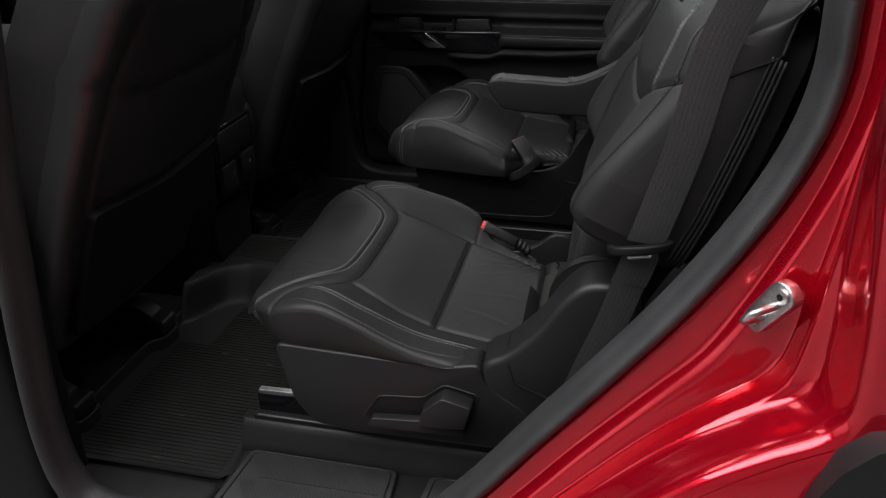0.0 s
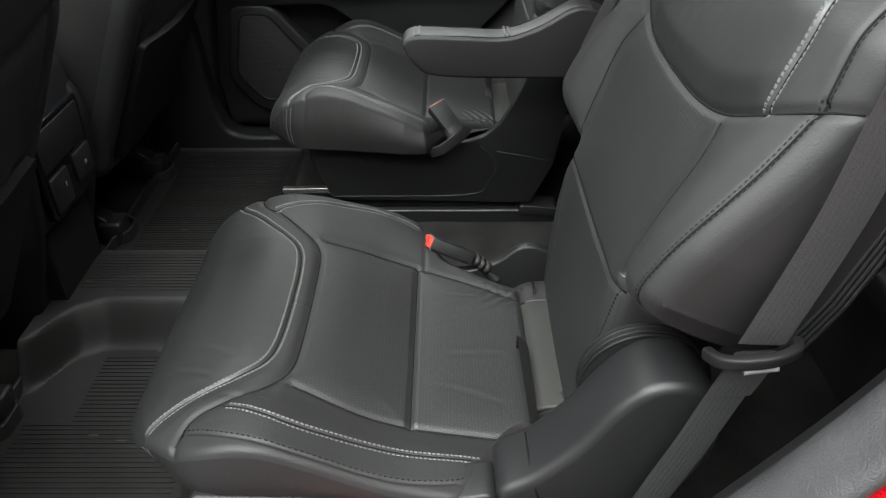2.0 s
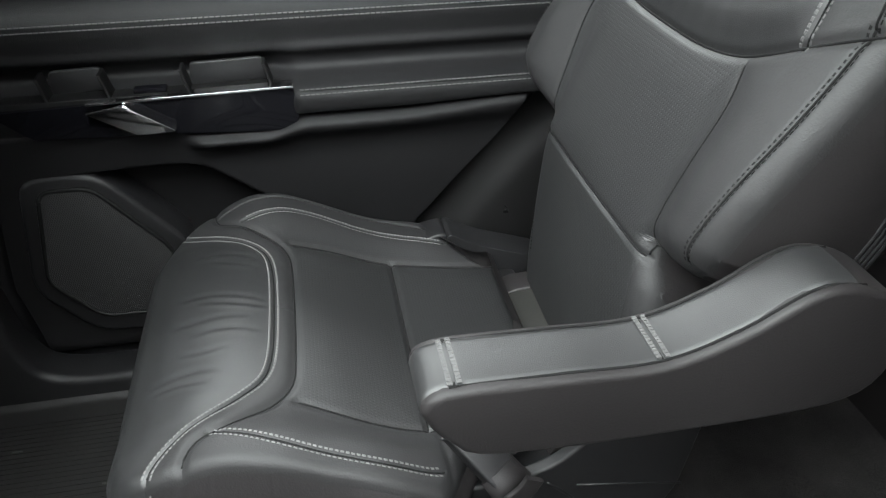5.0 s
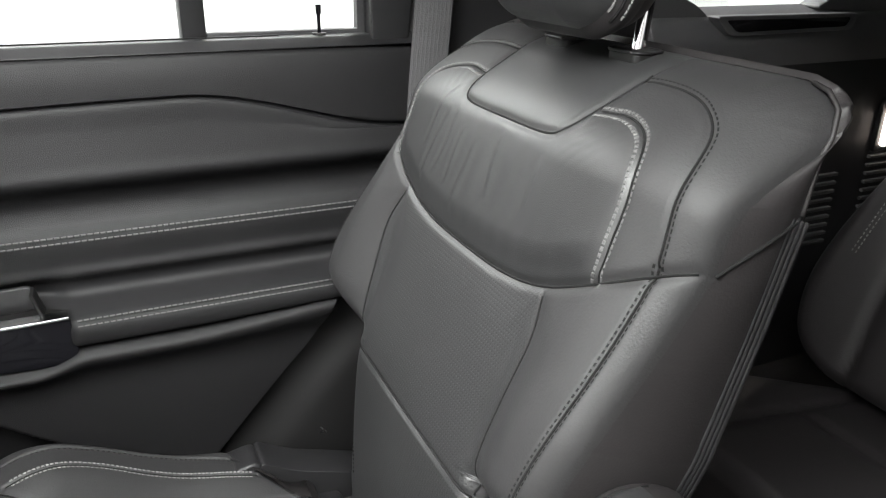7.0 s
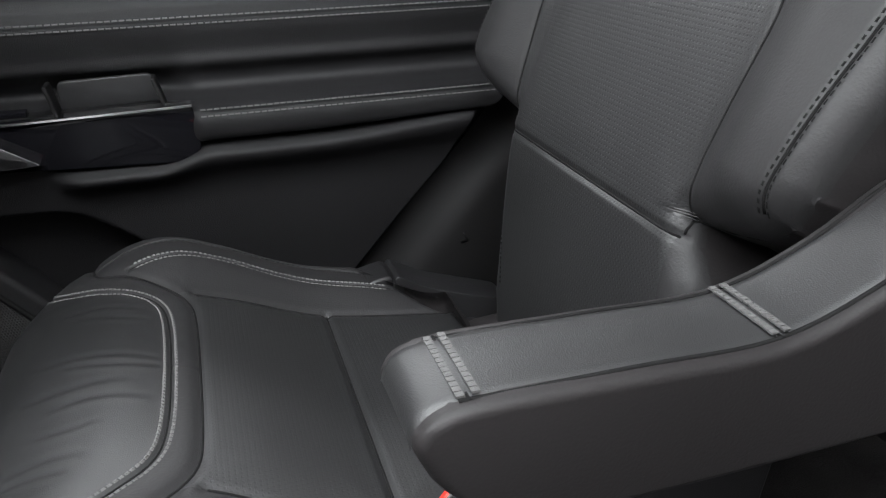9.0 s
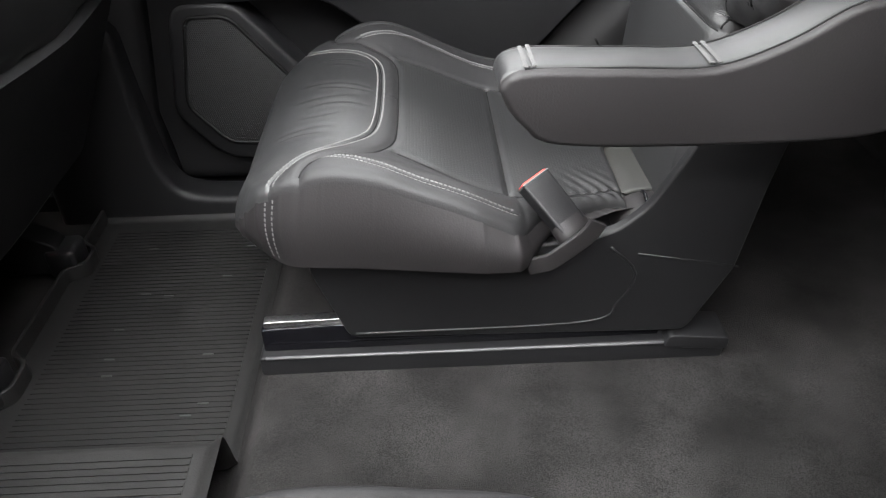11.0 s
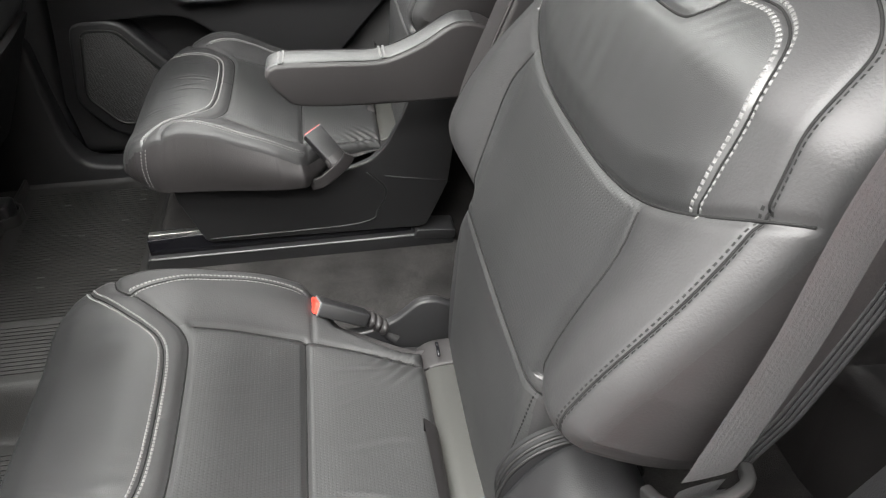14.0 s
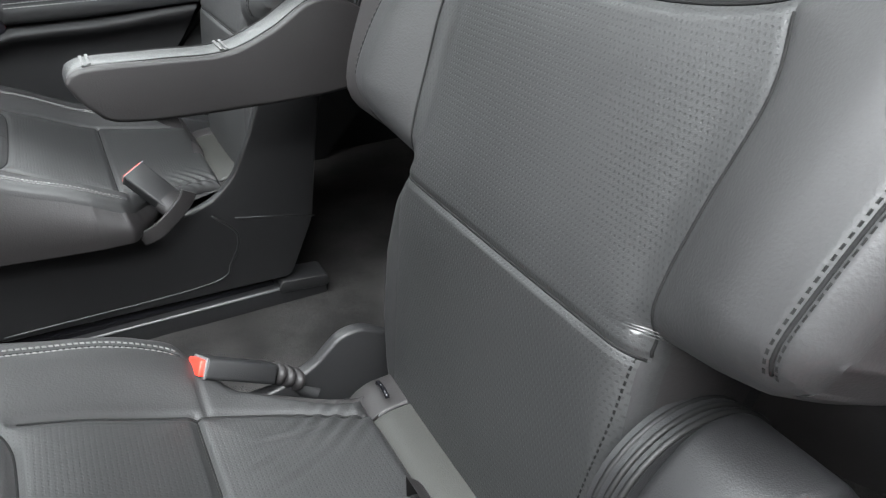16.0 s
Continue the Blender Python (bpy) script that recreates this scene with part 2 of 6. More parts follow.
def prism(profile, y0, y1, bevel=0.004, seg=3, axis="y"):
    """A closed profile of (x, z) pushed from y0 to y1 (or of (y, z) along x, or (x, y) along z), with rounded edges."""
    bm = bmesh.new()
    put = {"y": lambda a, b, c: (a, c, b), "x": lambda a, b, c: (c, a, b), "z": lambda a, b, c: (a, b, c)}[axis]
    f = bm.faces.new([bm.verts.new(put(a, b, y0)) for a, b in profile])
    r = bmesh.ops.extrude_face_region(bm, geom=[f])
    d = Vector(put(0, 0, y1 - y0))
    bmesh.ops.translate(bm, verts=[v for v in r["geom"] if isinstance(v, bmesh.types.BMVert)], vec=d)
    bmesh.ops.recalc_face_normals(bm, faces=bm.faces)
    if bevel:
        es = [e for e in bm.edges if len(e.link_faces) == 2 and e.calc_face_angle(0) > 0.5]
        bmesh.ops.bevel(bm, geom=es, offset=bevel, segments=seg, profile=0.5, affect="EDGES", clamp_overlap=True)
    return bm


def block(x0, x1, y0, y1, z0, z1, bevel=0.003, seg=2):
    return prism([(x0, z0), (x1, z0), (x1, z1), (x0, z1)], y0, y1, bevel, seg)


def sweep(path, profile, closed=True, up=(0, 0, 1), cap=True):
    """A profile of (side, up) pairs carried along a path of points."""
    path, rows = np.array(path, float), []
    up = np.array(up, float)
    t = np.gradient(path, axis=0)
    for p, d in zip(path, t):
        d = d / np.linalg.norm(d)
        side = np.cross(d, up)
        side /= max(np.linalg.norm(side), 1e-9)
        u = np.cross(side, d)
        rows.append([p + side * a + u * b for a, b in profile])
    bm = grid_bm(np.array(rows), close_v=closed)
    if cap and closed:
        caps(bm)
    else:
        bmesh.ops.recalc_face_normals(bm, faces=bm.faces)
    return bm


def ring(r, n=12, squash=1.0):
    return [(r * math.cos(2 * math.pi * k / n), squash * r * math.sin(2 * math.pi * k / n)) for k in range(n)]


def rod(a, b, r, n=12):
    a, b = np.array(a, float), np.array(b, float)
    up = (0, 0, 1) if abs((b - a)[2]) < 0.9 * np.linalg.norm(b - a) else (1, 0, 0)
    return sweep(np.array([a, a * 0.5 + b * 0.5, b]), ring(r, n), up=up)


def rounded(pts, r=0.01, n=5):
    """Rounds the corners of a closed polygon."""
    p, out = [np.array(q, float) for q in pts], []
    for k in range(len(p)):
        a, b, c = p[k - 1], p[k], p[(k + 1) % len(p)]
        da, dc = np.linalg.norm(a - b), np.linalg.norm(c - b)
        q = min(r, da * 0.45, dc * 0.45)
        s, e = b + (a - b) / da * q, b + (c - b) / dc * q
        for t in np.linspace(0, 1, n):
            out.append(tuple((1 - t) ** 2 * s + 2 * t * (1 - t) * b + t * t * e))
    return out


class Pad:
    """An upholstered pad over the plane (a, b): an outline, a crown height, rounded rim, seams pressed in and side walls."""

    def __init__(self, a0, a1, low, high, top, rim, wall, seams=(), puff=0.0, size=(150, 150), folds=None, tuck=0.0):
        self.top, self.rim, self.seams, self.puff, self.folds = top, rim, [(np.array(q[0]), q[1], q[2], len(q) > 3) for q in seams], puff, folds
        u = np.linspace(0, 1, size[0])
        a = a0 + (a1 - a0) * (0.65 * u + 0.35 * (1 - np.cos(np.pi * u)) / 2)
        fine = np.linspace(a0, a1, 90)
        lo, hi = low(fine), high(fine)
        self.outline = np.vstack([np.stack([fine, lo], 1), np.stack([fine, hi], 1)[::-1], [[a0, lo[0]]]])
        v = np.linspace(0, 1, size[1])
        v = 0.65 * v + 0.35 * (1 - np.cos(np.pi * v)) / 2
        self.A = np.repeat(a[:, None], size[1], 1)
        self.B = low(a)[:, None] + (high(a) - low(a))[:, None] * v[None]
        self.H = self.height(self.A, self.B)
        self.wall, self.tuck, self.mid = wall, tuck, np.array([(a0 + a1) / 2, 0.0])

    def height(self, a, b):
        h = self.top(a, b)
        near = np.full(np.shape(a), 1e9)
        for line, w, d, flat in self.seams:
            k = line_distance(a, b, line)
            h = h - d * np.exp(-(k / w) ** 2)
            if not flat:
                near = np.minimum(near, k)
        h = h + self.puff * (1 - np.exp(-(near / 0.02) ** 2))
        if self.folds:
            h = h + self.folds(a, b, near)
        e = line_distance(a, b, self.outline)
        r = self.rim(a, b)
        return h - r * (1 - np.sqrt(np.clip(1 - np.clip(1 - e / r, 0, 1) ** 2, 0, 1)))

    def side(self, a, b, k, h=None):
        """The place on the side wall below the rim point (a, b), a share k of the way down: a, b, h."""
        bulge = math.sin(math.pi * k) * 0.006 - (self.tuck(a, b) if callable(self.tuck) else self.tuck) * k
        d = np.array([a, b]) - self.mid
        d /= np.linalg.norm(d)
        h = float(self.height(np.array(a), np.array(b))) if h is None else h
        return a + d[0] * bulge, b + d[1] * bulge, h * (1 - k) + self.wall(a, b) * k

    def parts(self, place, sort, count, mirror):
        """Splits the faces by the number that sort(a, b) gives them into count meshes; the last one returned is the side wall."""
        P = place(self.A, self.B, self.H)
        nu, nv = self.A.shape
        ca, cb = (self.A[:-1, :-1] + self.A[1:, 1:]) / 2, (self.B[:-1, :-1] + self.B[1:, 1:]) / 2
        kind = sort(ca, cb)
        flat, uv = P.reshape(-1, 3), np.stack([self.B, self.A], -1).reshape(-1, 2)
        out = []
        for n in range(count):
            i, j = np.nonzero(kind == n)
            f = np.stack([i * nv + j, (i + 1) * nv + j, (i + 1) * nv + j + 1, i * nv + j + 1], 1)
            if mirror:
                f = f[:, ::-1]
            used, back = np.unique(f, return_inverse=True)
            out.append((flat[used], back.reshape(f.shape), uv[used]))
        loop = [(i, 0) for i in range(nu)] + [(nu - 1, j) for j in range(1, nv)] + [(i, nv - 1) for i in range(nu - 2, -1, -1)] + [(0, j) for j in range(nv - 2, 0, -1)]
        rows = []
        for k in np.linspace(0, 1, 14):
            row = []
            for i, j in loop:
                a, b = self.A[i, j], self.B[i, j]
                row.append(place(*self.side(a, b, k, self.H[i, j])))
            rows.append(row)
        out.append(grid_bm(np.array(rows), close_v=True, flip=mirror))
        return out


def stitch_row(pad, place, line, pitch=0.0068, length=0.0046, width=0.0023, lift=0.0006, shift=0.0, broad=0.0):
    """Single stitches laid along a line of the pad."""
    line = np.array(line, float)
    d = np.gradient(line, axis=0)
    d /= np.linalg.norm(d, axis=1)[:, None]
    line = line + np.stack([-d[:, 1], d[:, 0]], 1) * shift
    n = max(2, int(np.linalg.norm(np.diff(line, axis=0), axis=1).sum() / pitch))
    p = even(line, n)
    d = np.gradient(p, axis=0)
    d /= np.linalg.norm(d, axis=1)[:, None]
    s = np.stack([-d[:, 1], d[:, 0]], 1)
    bm = bmesh.new()

    def at(q, up):
        h = pad.height(q[:, 0], q[:, 1]) + up
        return place(q[:, 0], q[:, 1], h)
    L, W = length / 2, (width / 2 * (1 + broad * np.abs(d[:, 1]) ** 2))[:, None]
    cols = [at(p - d * L, -0.0008), at(p - d * L * 0.8 + s * W, lift * 0.2), at(p - d * L * 0.8 - s * W, lift * 0.2), at(p - d * L * 0.55, lift * 1.6),
            at(p + d * L * 0.8 + s * W, lift * 0.2), at(p + d * L * 0.8 - s * W, lift * 0.2), at(p + d * L * 0.55, lift * 1.6), at(p + d * L, -0.0008)]
    for k in range(n):
        v = [bm.verts.new(c[k]) for c in cols]
        for f in ((0, 1, 3), (0, 3, 2), (1, 4, 6, 3), (3, 6, 5, 2), (4, 7, 6), (6, 7, 5)):
            bm.faces.new([v[i] for i in f])
    bmesh.ops.recalc_face_normals(bm, faces=bm.faces)
    return bm


def box_stitches(line, length, width):
    """Single stitches between neighbouring points of a line in space."""
    bm = bmesh.new()
    for p, q in zip(line[:-1], line[1:]):
        turn = Vector(q - p).to_track_quat("X", "Z").to_matrix().to_4x4()
        bmesh.ops.create_cube(bm, size=1, matrix=Matrix.Translation((p + q) / 2) @ turn @ Matrix.Diagonal((length, width, width, 1)))
    return bm


def wavy(x, y, sx, sy, seed):
    """Smooth random waves for creases in hide."""
    rng = np.random.RandomState(seed)
    out = np.zeros(np.shape(x))
    for _ in range(9):
        out = out + np.sin(x * sx * rng.uniform(0.5, 1.5) + y * sy * rng.uniform(-1, 1) + rng.uniform(0, 6.3))
    return out / 9

# ---- second-row seats ----
SEAT_Y = 0.385          # half the distance between the two seats' centre lines
BACK_SIN, BACK_COS = 0.353, 0.936
BACK_FOOT = (0.2021, 0.23)

CUSHION_CROWN = np.array(smooth_line([(-0.21, 0.262), (-0.14, 0.291), (-0.09, 0.300), (-0.045, 0.293), (0.0, 0.275), (0.05, 0.251), (0.09, 0.237), (0.15, 0.226), (0.235, 0.214)], 120))


def both(half):
    """A line given for its inner half, from the middle outwards, made whole."""
    return [(a, -b) for a, b in half[::-1] if b > 0.001] + list(half)


SEAM_A = np.array(smooth_line([(-0.182, -0.24), (-0.160, -0.186), (-0.136, -0.162), (-0.102, -0.141), (-0.080, -0.126), (-0.060, -0.104), (-0.052, -0.07), (-0.050, 0.0),
                               (-0.052, 0.07), (-0.060, 0.104), (-0.080, 0.128), (-0.102, 0.147), (-0.128, 0.171), (-0.148, 0.196), (-0.160, 0.24)], 110))
SEAM_B = np.array(smooth_line(both([(-0.030, 0.0), (-0.031, 0.08), (-0.036, 0.112), (-0.052, 0.136), (-0.086, 0.164), (-0.116, 0.187), (-0.124, 0.24)]), 90))


def insert_edge(sign):
    rear = 0.102 if sign > 0 else 0.141
    return np.array(smooth_line([(-0.030, 0.130 * sign), (0.025, 0.139 * sign), (0.085, 0.140 * sign), (0.15, (0.125 if sign > 0 else 0.140) * sign), (0.210, rear * sign)], 40))


BOLSTER_IN = np.array(smooth_line([(-0.102, 0.172), (-0.068, 0.184), (-0.035, 0.195), (0.012, 0.205), (0.050, 0.209), (0.075, 0.209), (0.088, 0.205)], 40))
BOLSTER_OUT = np.array(smooth_line([(-0.085, -0.172), (-0.02, -0.189), (0.057, -0.187), (0.16, -0.180)], 40))
SIDE_OUT = np.array(smooth_line([(-0.118, -0.197), (-0.069, -0.213), (-0.016, -0.220), (0.07, -0.220), (0.125, -0.213), (0.158, -0.200)], 40))


def cushion_top(a, b):
    h = np.interp(a, CUSHION_CROWN[:, 0], CUSHION_CROWN[:, 1])
    ridge_in = step(0.135, 0.19, b) * (1 - step(0.07, 0.15, a))
    ridge_out = step(0.135, 0.19, -b) * (1 - step(0.12, 0.23, a))
    h = h + (0.013 * ridge_in + 0.011 * ridge_out) * step(-0.16, -0.04, a) + 0.009 * step(0.15, 0.20, b) * np.exp(-((a - 0.045) / 0.045) ** 2)
    h = h + 0.009 * step(0.09, 0.18, b) * (1 - step(-0.13, -0.05, a))
    return h - 0.010 * (1 - step(-0.205, -0.15, a)) - np.where(np.asarray(b) < 0, 0.22, 0.04) * (b * b) * (1 - step(-0.14, -0.03, a))


def cushion_folds(a, b, near):
    k = np.exp(-((near - 0.022) / 0.02) ** 2) * (a < -0.04)
    f = 0.0009 * k * wavy(a, b, 25, 330, 3) * np.clip(0.6 + 1.5 * wavy(a, b, 20, 26, 31), 0, 1) + 0.0007 * wavy(a, b, 40, 50, 5)
    corner = np.exp(-(np.hypot(a - 0.19, b - 0.11) / 0.03) ** 2)
    return f + 0.0011 * corner * np.sin((a - b) * 330)


def creases(a, b, lines):
    """Soft folds: start a, start b, length along a, slant, width, depth."""
    out = np.zeros(np.shape(a))
    for a0, b0, length, slant, width, depth in lines:
        u = (np.asarray(a) - a0) / length
        run = np.clip(u * (1 - u) * 4, 0, 1) ** 0.7 * (u > 0) * (u < 1)
        k = (np.asarray(b) - b0 - slant * (np.asarray(a) - a0) - 0.002 * np.sin(u * 5 + b0 * 90)) / width
        out = out + depth * run * (0.7 * np.exp(-((k - 1.3) / 1.1) ** 2) - np.exp(-k * k))
    return out


FAR_THIGH = [(-0.135, -0.112, 0.065, 0.25, 0.0042, 0.0014), (-0.120, -0.092, 0.055, 0.3, 0.0035, 0.0010), (-0.15, -0.034, 0.095, 0.18, 0.0040, 0.0015), (-0.125, -0.018, 0.07, 0.2, 0.0036, 0.0016), (-0.16, 0.006, 0.09, 0.1, 0.0046, 0.0011),
             (-0.13, 0.030, 0.07, 0.05, 0.0040, 0.0011), (-0.17, 0.082, 0.075, 0.1, 0.0046, 0.0013), (-0.165, 0.098, 0.06, 0.05, 0.0036, 0.0013), (-0.14, 0.058, 0.05, 0.0, 0.0036, 0.0008)]
FAR_PILLOW = [(0.385, -0.105, 0.085, 0.15, 0.0040, 0.0011), (0.40, -0.080, 0.07, 0.1, 0.0040, 0.0012), (0.395, -0.055, 0.06, 0.1, 0.0036, 0.0009), (0.42, -0.118, 0.07, 0.2, 0.0036, 0.0011), (0.405, 0.02, 0.06, -0.1, 0.0050, 0.0008),
              (0.40, 0.075, 0.06, 0.1, 0.0050, 0.0007), (0.375, -0.03, 0.075, 0.05, 0.0046, 0.0007)]


NEAR_SEAT = [(0.105, 0.062, 0.085, 0.35, 0.0040, 0.0007), (0.115, 0.088, 0.075, 0.2, 0.0034, 0.0008), (0.12, -0.02, 0.075, 0.1, 0.0050, 0.0006), (0.10, 0.030, 0.09, 0.5, 0.0045, 0.0005), (-0.165, -0.100, 0.06, -0.5, 0.0040, 0.0010),
             (-0.150, -0.075, 0.06, -0.4, 0.0045, 0.0008), (-0.095, -0.152, 0.05, -0.2, 0.0030, 0.0007), (0.11, -0.075, 0.08, -0.2, 0.0045, 0.0006)]


def near_cushion_folds(a, b, near):
    return cushion_folds(a, b, near) + creases(a, b, NEAR_SEAT)


def far_cushion_folds(a, b, near):
    return cushion_folds(a, b, near) + 0.7 * creases(a, b, FAR_THIGH)


def far_back_folds(a, b, near):
    return back_folds(a, b, near) + creases(a, b, FAR_PILLOW)


def cushion_low(a):
    a = np.asarray(a, float)
    return -0.231 * (1 - 0.40 * np.clip((-0.07 - a) / 0.13, 0, 1) ** 2.2) + 0.085 * step(0.125, 0.212, a)


def cushion_high(a):
    a = np.asarray(a, float)
    return np.interp(a, [-0.20, -0.19, -0.18, -0.165, -0.14, -0.10, -0.05, 0.0, 0.05, 0.22], [0.160, 0.182, 0.194, 0.203, 0.209, 0.212, 0.217, 0.224, 0.231, 0.231]) - 0.060 * step(0.082, 0.125, a) - 0.045 * step(0.11, 0.215, a)


def make_cushion(folds):
    return Pad(-0.200, 0.219, cushion_low, cushion_high,
                  cushion_top, lambda a, b: np.where(np.asarray(b) > 0.1, 0.013 + 0.022 * (1 - step(-0.205, -0.16, a)), 0.009 + 0.020 * (1 - step(-0.20, -0.15, a))),
                  lambda a, b: 0.222 - 0.012 * (b > 0) + 0.020 * (b < 0) * float(step(0.03, 0.15, a)),
                  [(SEAM_A, 0.0020, 0.0022), (SEAM_B, 0.0042, 0.0034), (insert_edge(1), 0.0045, 0.0028), (insert_edge(-1), 0.0045, 0.0028),
                   (np.array([(0.0855, -0.139), (0.0855, 0.139)]), 0.0035, 0.004), 
                   (BOLSTER_IN, 0.0022, 0.0022, "flat"), (BOLSTER_OUT, 0.0022, 0.0022, "flat"), (SIDE_OUT, 0.002, 0.002, "flat"),
                   (np.array([(0.095, 0.142), (0.095, 0.215)]), 0.003, 0.002, "flat"), (np.array([(-0.050, -0.004), (-0.031, -0.004)]), 0.0015, 0.0012, "flat")],
                  0.0024, (230, 250), folds, lambda a, b: (-0.010 if b > 0.1 else 0.014) + 0.022 * (1 - float(step(-0.19, -0.12, a))))


CUSHION = make_cushion(near_cushion_folds)
CUSHION_FAR = make_cushion(far_cushion_folds)


def cushion_sort(a, b):
    front = a < np.interp(b, SEAM_A[:, 1], SEAM_A[:, 0])
    band = (a < np.interp(b, SEAM_B[:, 1], SEAM_B[:, 0])) & ~front
    inner, outer = insert_edge(1), insert_edge(-1)
    inside = (b < np.interp(a, inner[:, 0], inner[:, 1])) & (b > np.interp(a, outer[:, 0], outer[:, 1])) & ~front & ~band
    k = np.full(a.shape, 4)
    k[b < 0] = 5
    k[inside & (a < 0.0855)] = 2
    k[inside & (a >= 0.0855)] = 3
    k[front], k[band] = 0, 1
    return k


def back_lines(half):
    return np.array(smooth_line(both([(w, v) for v, w in half]), 90))


YOKE = back_lines([(0.0, 0.358), (0.07, 0.360), (0.125, 0.370), (0.178, 0.393), (0.222, 0.421), (0.25, 0.44)])
TAB = back_lines([(0.0, 0.474), (0.066, 0.475), (0.084, 0.484), (0.091, 0.502), (0.095, 0.53), (0.097, 0.556)])


def pillow_edge(sign):
    return np.array(smooth_line([(0.504, 0.096 * sign), (0.506, 0.130 * sign), (0.494, 0.163 * sign), (0.466, 0.179 * sign), (0.430, 0.182 * sign), (0.396, 0.182 * sign)], 40))


def shoulder_edge(sign):
    return np.array(smooth_line([(0.536, 0.098 * sign), (0.537, 0.120 * sign), (0.535, 0.150 * sign), (0.528, 0.176 * sign), (0.514, 0.196 * sign), (0.489, 0.207 * sign), (0.455, 0.213 * sign), (0.424, 0.2165 * sign)], 40))


def bolster_edge(sign):
    return np.array(smooth_line([(0.424, 0.2165 * sign), (0.39, 0.2185 * sign), (0.354, 0.2195 * sign), (0.315, 0.219 * sign), (0.269, 0.216 * sign), (0.234, 0.212 * sign)], 40))


def panel_edge(sign):
    return np.array(smooth_line([(0.366, 0.136 * sign), (0.33, 0.146 * sign), (0.278, 0.141 * sign), (0.235, 0.137 * sign), (0.195, 0.136 * sign)], 30))


def back_top(a, b):
    s = np.abs(b)
    wing = step(0.118, 0.195, s) * step(0.19, 0.25, a) * (1 - step(0.25, 0.44, a))
    yoke = np.interp(s, YOKE[len(YOKE) // 2:, 1], YOKE[len(YOKE) // 2:, 0])
    pillow = step(0.0, 0.035, a - yoke) * (1 - step(0.10, 0.2, a - yoke)) * (1 - step(0.165, 0.205, s))
    h = 0.026 * wing + 0.006 * pillow - 0.055 * np.clip((0.188 - a) / 0.19, 0, 1.2) - 0.10 * b * b * (a < 0.19) + 0.0012 * step(0.473, 0.485, a) * (1 - step(0.080, 0.095, s))
    return h - 0.062 * step(0.46, 0.575, a) - 0.06 * b * b - 0.012 * step(0.185, 0.232, s) * step(0.26, 0.43, a)


def back_folds(a, b, near):
    up = np.exp(-((a - 0.42) / 0.045) ** 2) * (np.abs(b) < 0.17)
    f = 0.0009 * up * wavy(a, b, 14, 260, 11) * np.clip(0.25 + 1.6 * wavy(a, b, 16, 22, 32), 0, 1) + 0.0006 * wavy(a, b, 30, 40, 12)
    corner = np.exp(-(np.hypot(a - 0.487, np.abs(b) - 0.115) / 0.022) ** 2)
    return f + 0.00015 * corner * np.sin(a * 420 - np.abs(b) * 500)


def back_half(a, outer=False):
    lower = np.interp(a, [-0.03, 0.0, 0.05, 0.12, 0.17, 0.19, 0.205], [0.150, 0.170, 0.180, 0.176, 0.158, 0.144, 0.139])
    upper = np.interp(a, [0.205, 0.210, 0.218, 0.230, 0.25, 0.30, 0.37, 0.48, 0.535, 0.553, 0.563, 0.568], [0.139, 0.170, 0.204, 0.222, 0.232, 0.237, 0.238, 0.239, 0.237, 0.230, 0.216, 0.196])
    return np.where(a < 0.206, 0.139 - 0.02 * np.clip((0.03 - a) / 0.06, 0, 1) if outer else lower, upper)


def back_wall(a):
    """How far the side of the backrest reaches behind its face."""
    return np.interp(a, [0.0, 0.20, 0.30, 0.40, 0.482, 0.52, 0.568], [-0.085, -0.108, -0.106, -0.098, -0.089, -0.083, -0.092])


def make_back(folds):
    return Pad(-0.03, 0.568, lambda a: -back_half(a, True), back_half, back_top,
               lambda a, b: 0.023 + 0.013 * step(0.45, 0.56, a), lambda a, b: float(back_wall(a)),
               [(YOKE[np.abs(YOKE[:, 1]) < 0.236], 0.0042, 0.0036), (TAB, 0.0042, 0.0024), (np.array([(0.192, -0.138), (0.192, 0.138)]), 0.0035, 0.003)] +
               [(q[0](s), *q[1:]) for s in (1, -1) for q in ((pillow_edge, 0.0025, 0.0025), (shoulder_edge, 0.0025, 0.0018, "flat"), (bolster_edge, 0.0025, 0.0018, "flat"), (panel_edge, 0.0036, 0.0012))],
               0.0018, (420, 340), folds, 0.0)


BACK = make_back(back_folds)
BACK_FAR = make_back(far_back_folds)


def back_sort(a, b):
    s = np.abs(b)
    yoke = np.interp(b, YOKE[:, 1], YOKE[:, 0])
    panel = np.interp(a, panel_edge(1)[::-1, 0], panel_edge(1)[::-1, 1])
    tab = np.interp(b, TAB[:, 1], TAB[:, 0])
    pill = np.interp(a, pillow_edge(1)[::-1, 0], pillow_edge(1)[::-1, 1])
    k = np.where(b > 0, 3, 6)
    k[(a < yoke) & (s >= panel) & (b > 0)] = 2
    k[(a < yoke) & (s >= panel) & (b <= 0)] = 7
    k[(a < yoke) & (s < panel)] = 1
    k[(a < 0.192) & (s < 0.134)] = 0
    k[(a < 0.192) & (s >= 0.134) & (b > 0)] = 2
    k[(a < 0.192) & (s >= 0.134) & (b <= 0)] = 7
    k[(a >= yoke) & (a < 0.505) & (s < pill)] = 4
    k[(a >= tab) & (s < 0.0975)] = 5
    return k


def headrest_half(a):
    return 0.084 * np.clip(1 - np.abs((a - 0.095) / 0.098) ** 5.0, 0.0, 1) ** 0.36 * np.where(a < 0.095, 1.0, 0.97) + 0.004


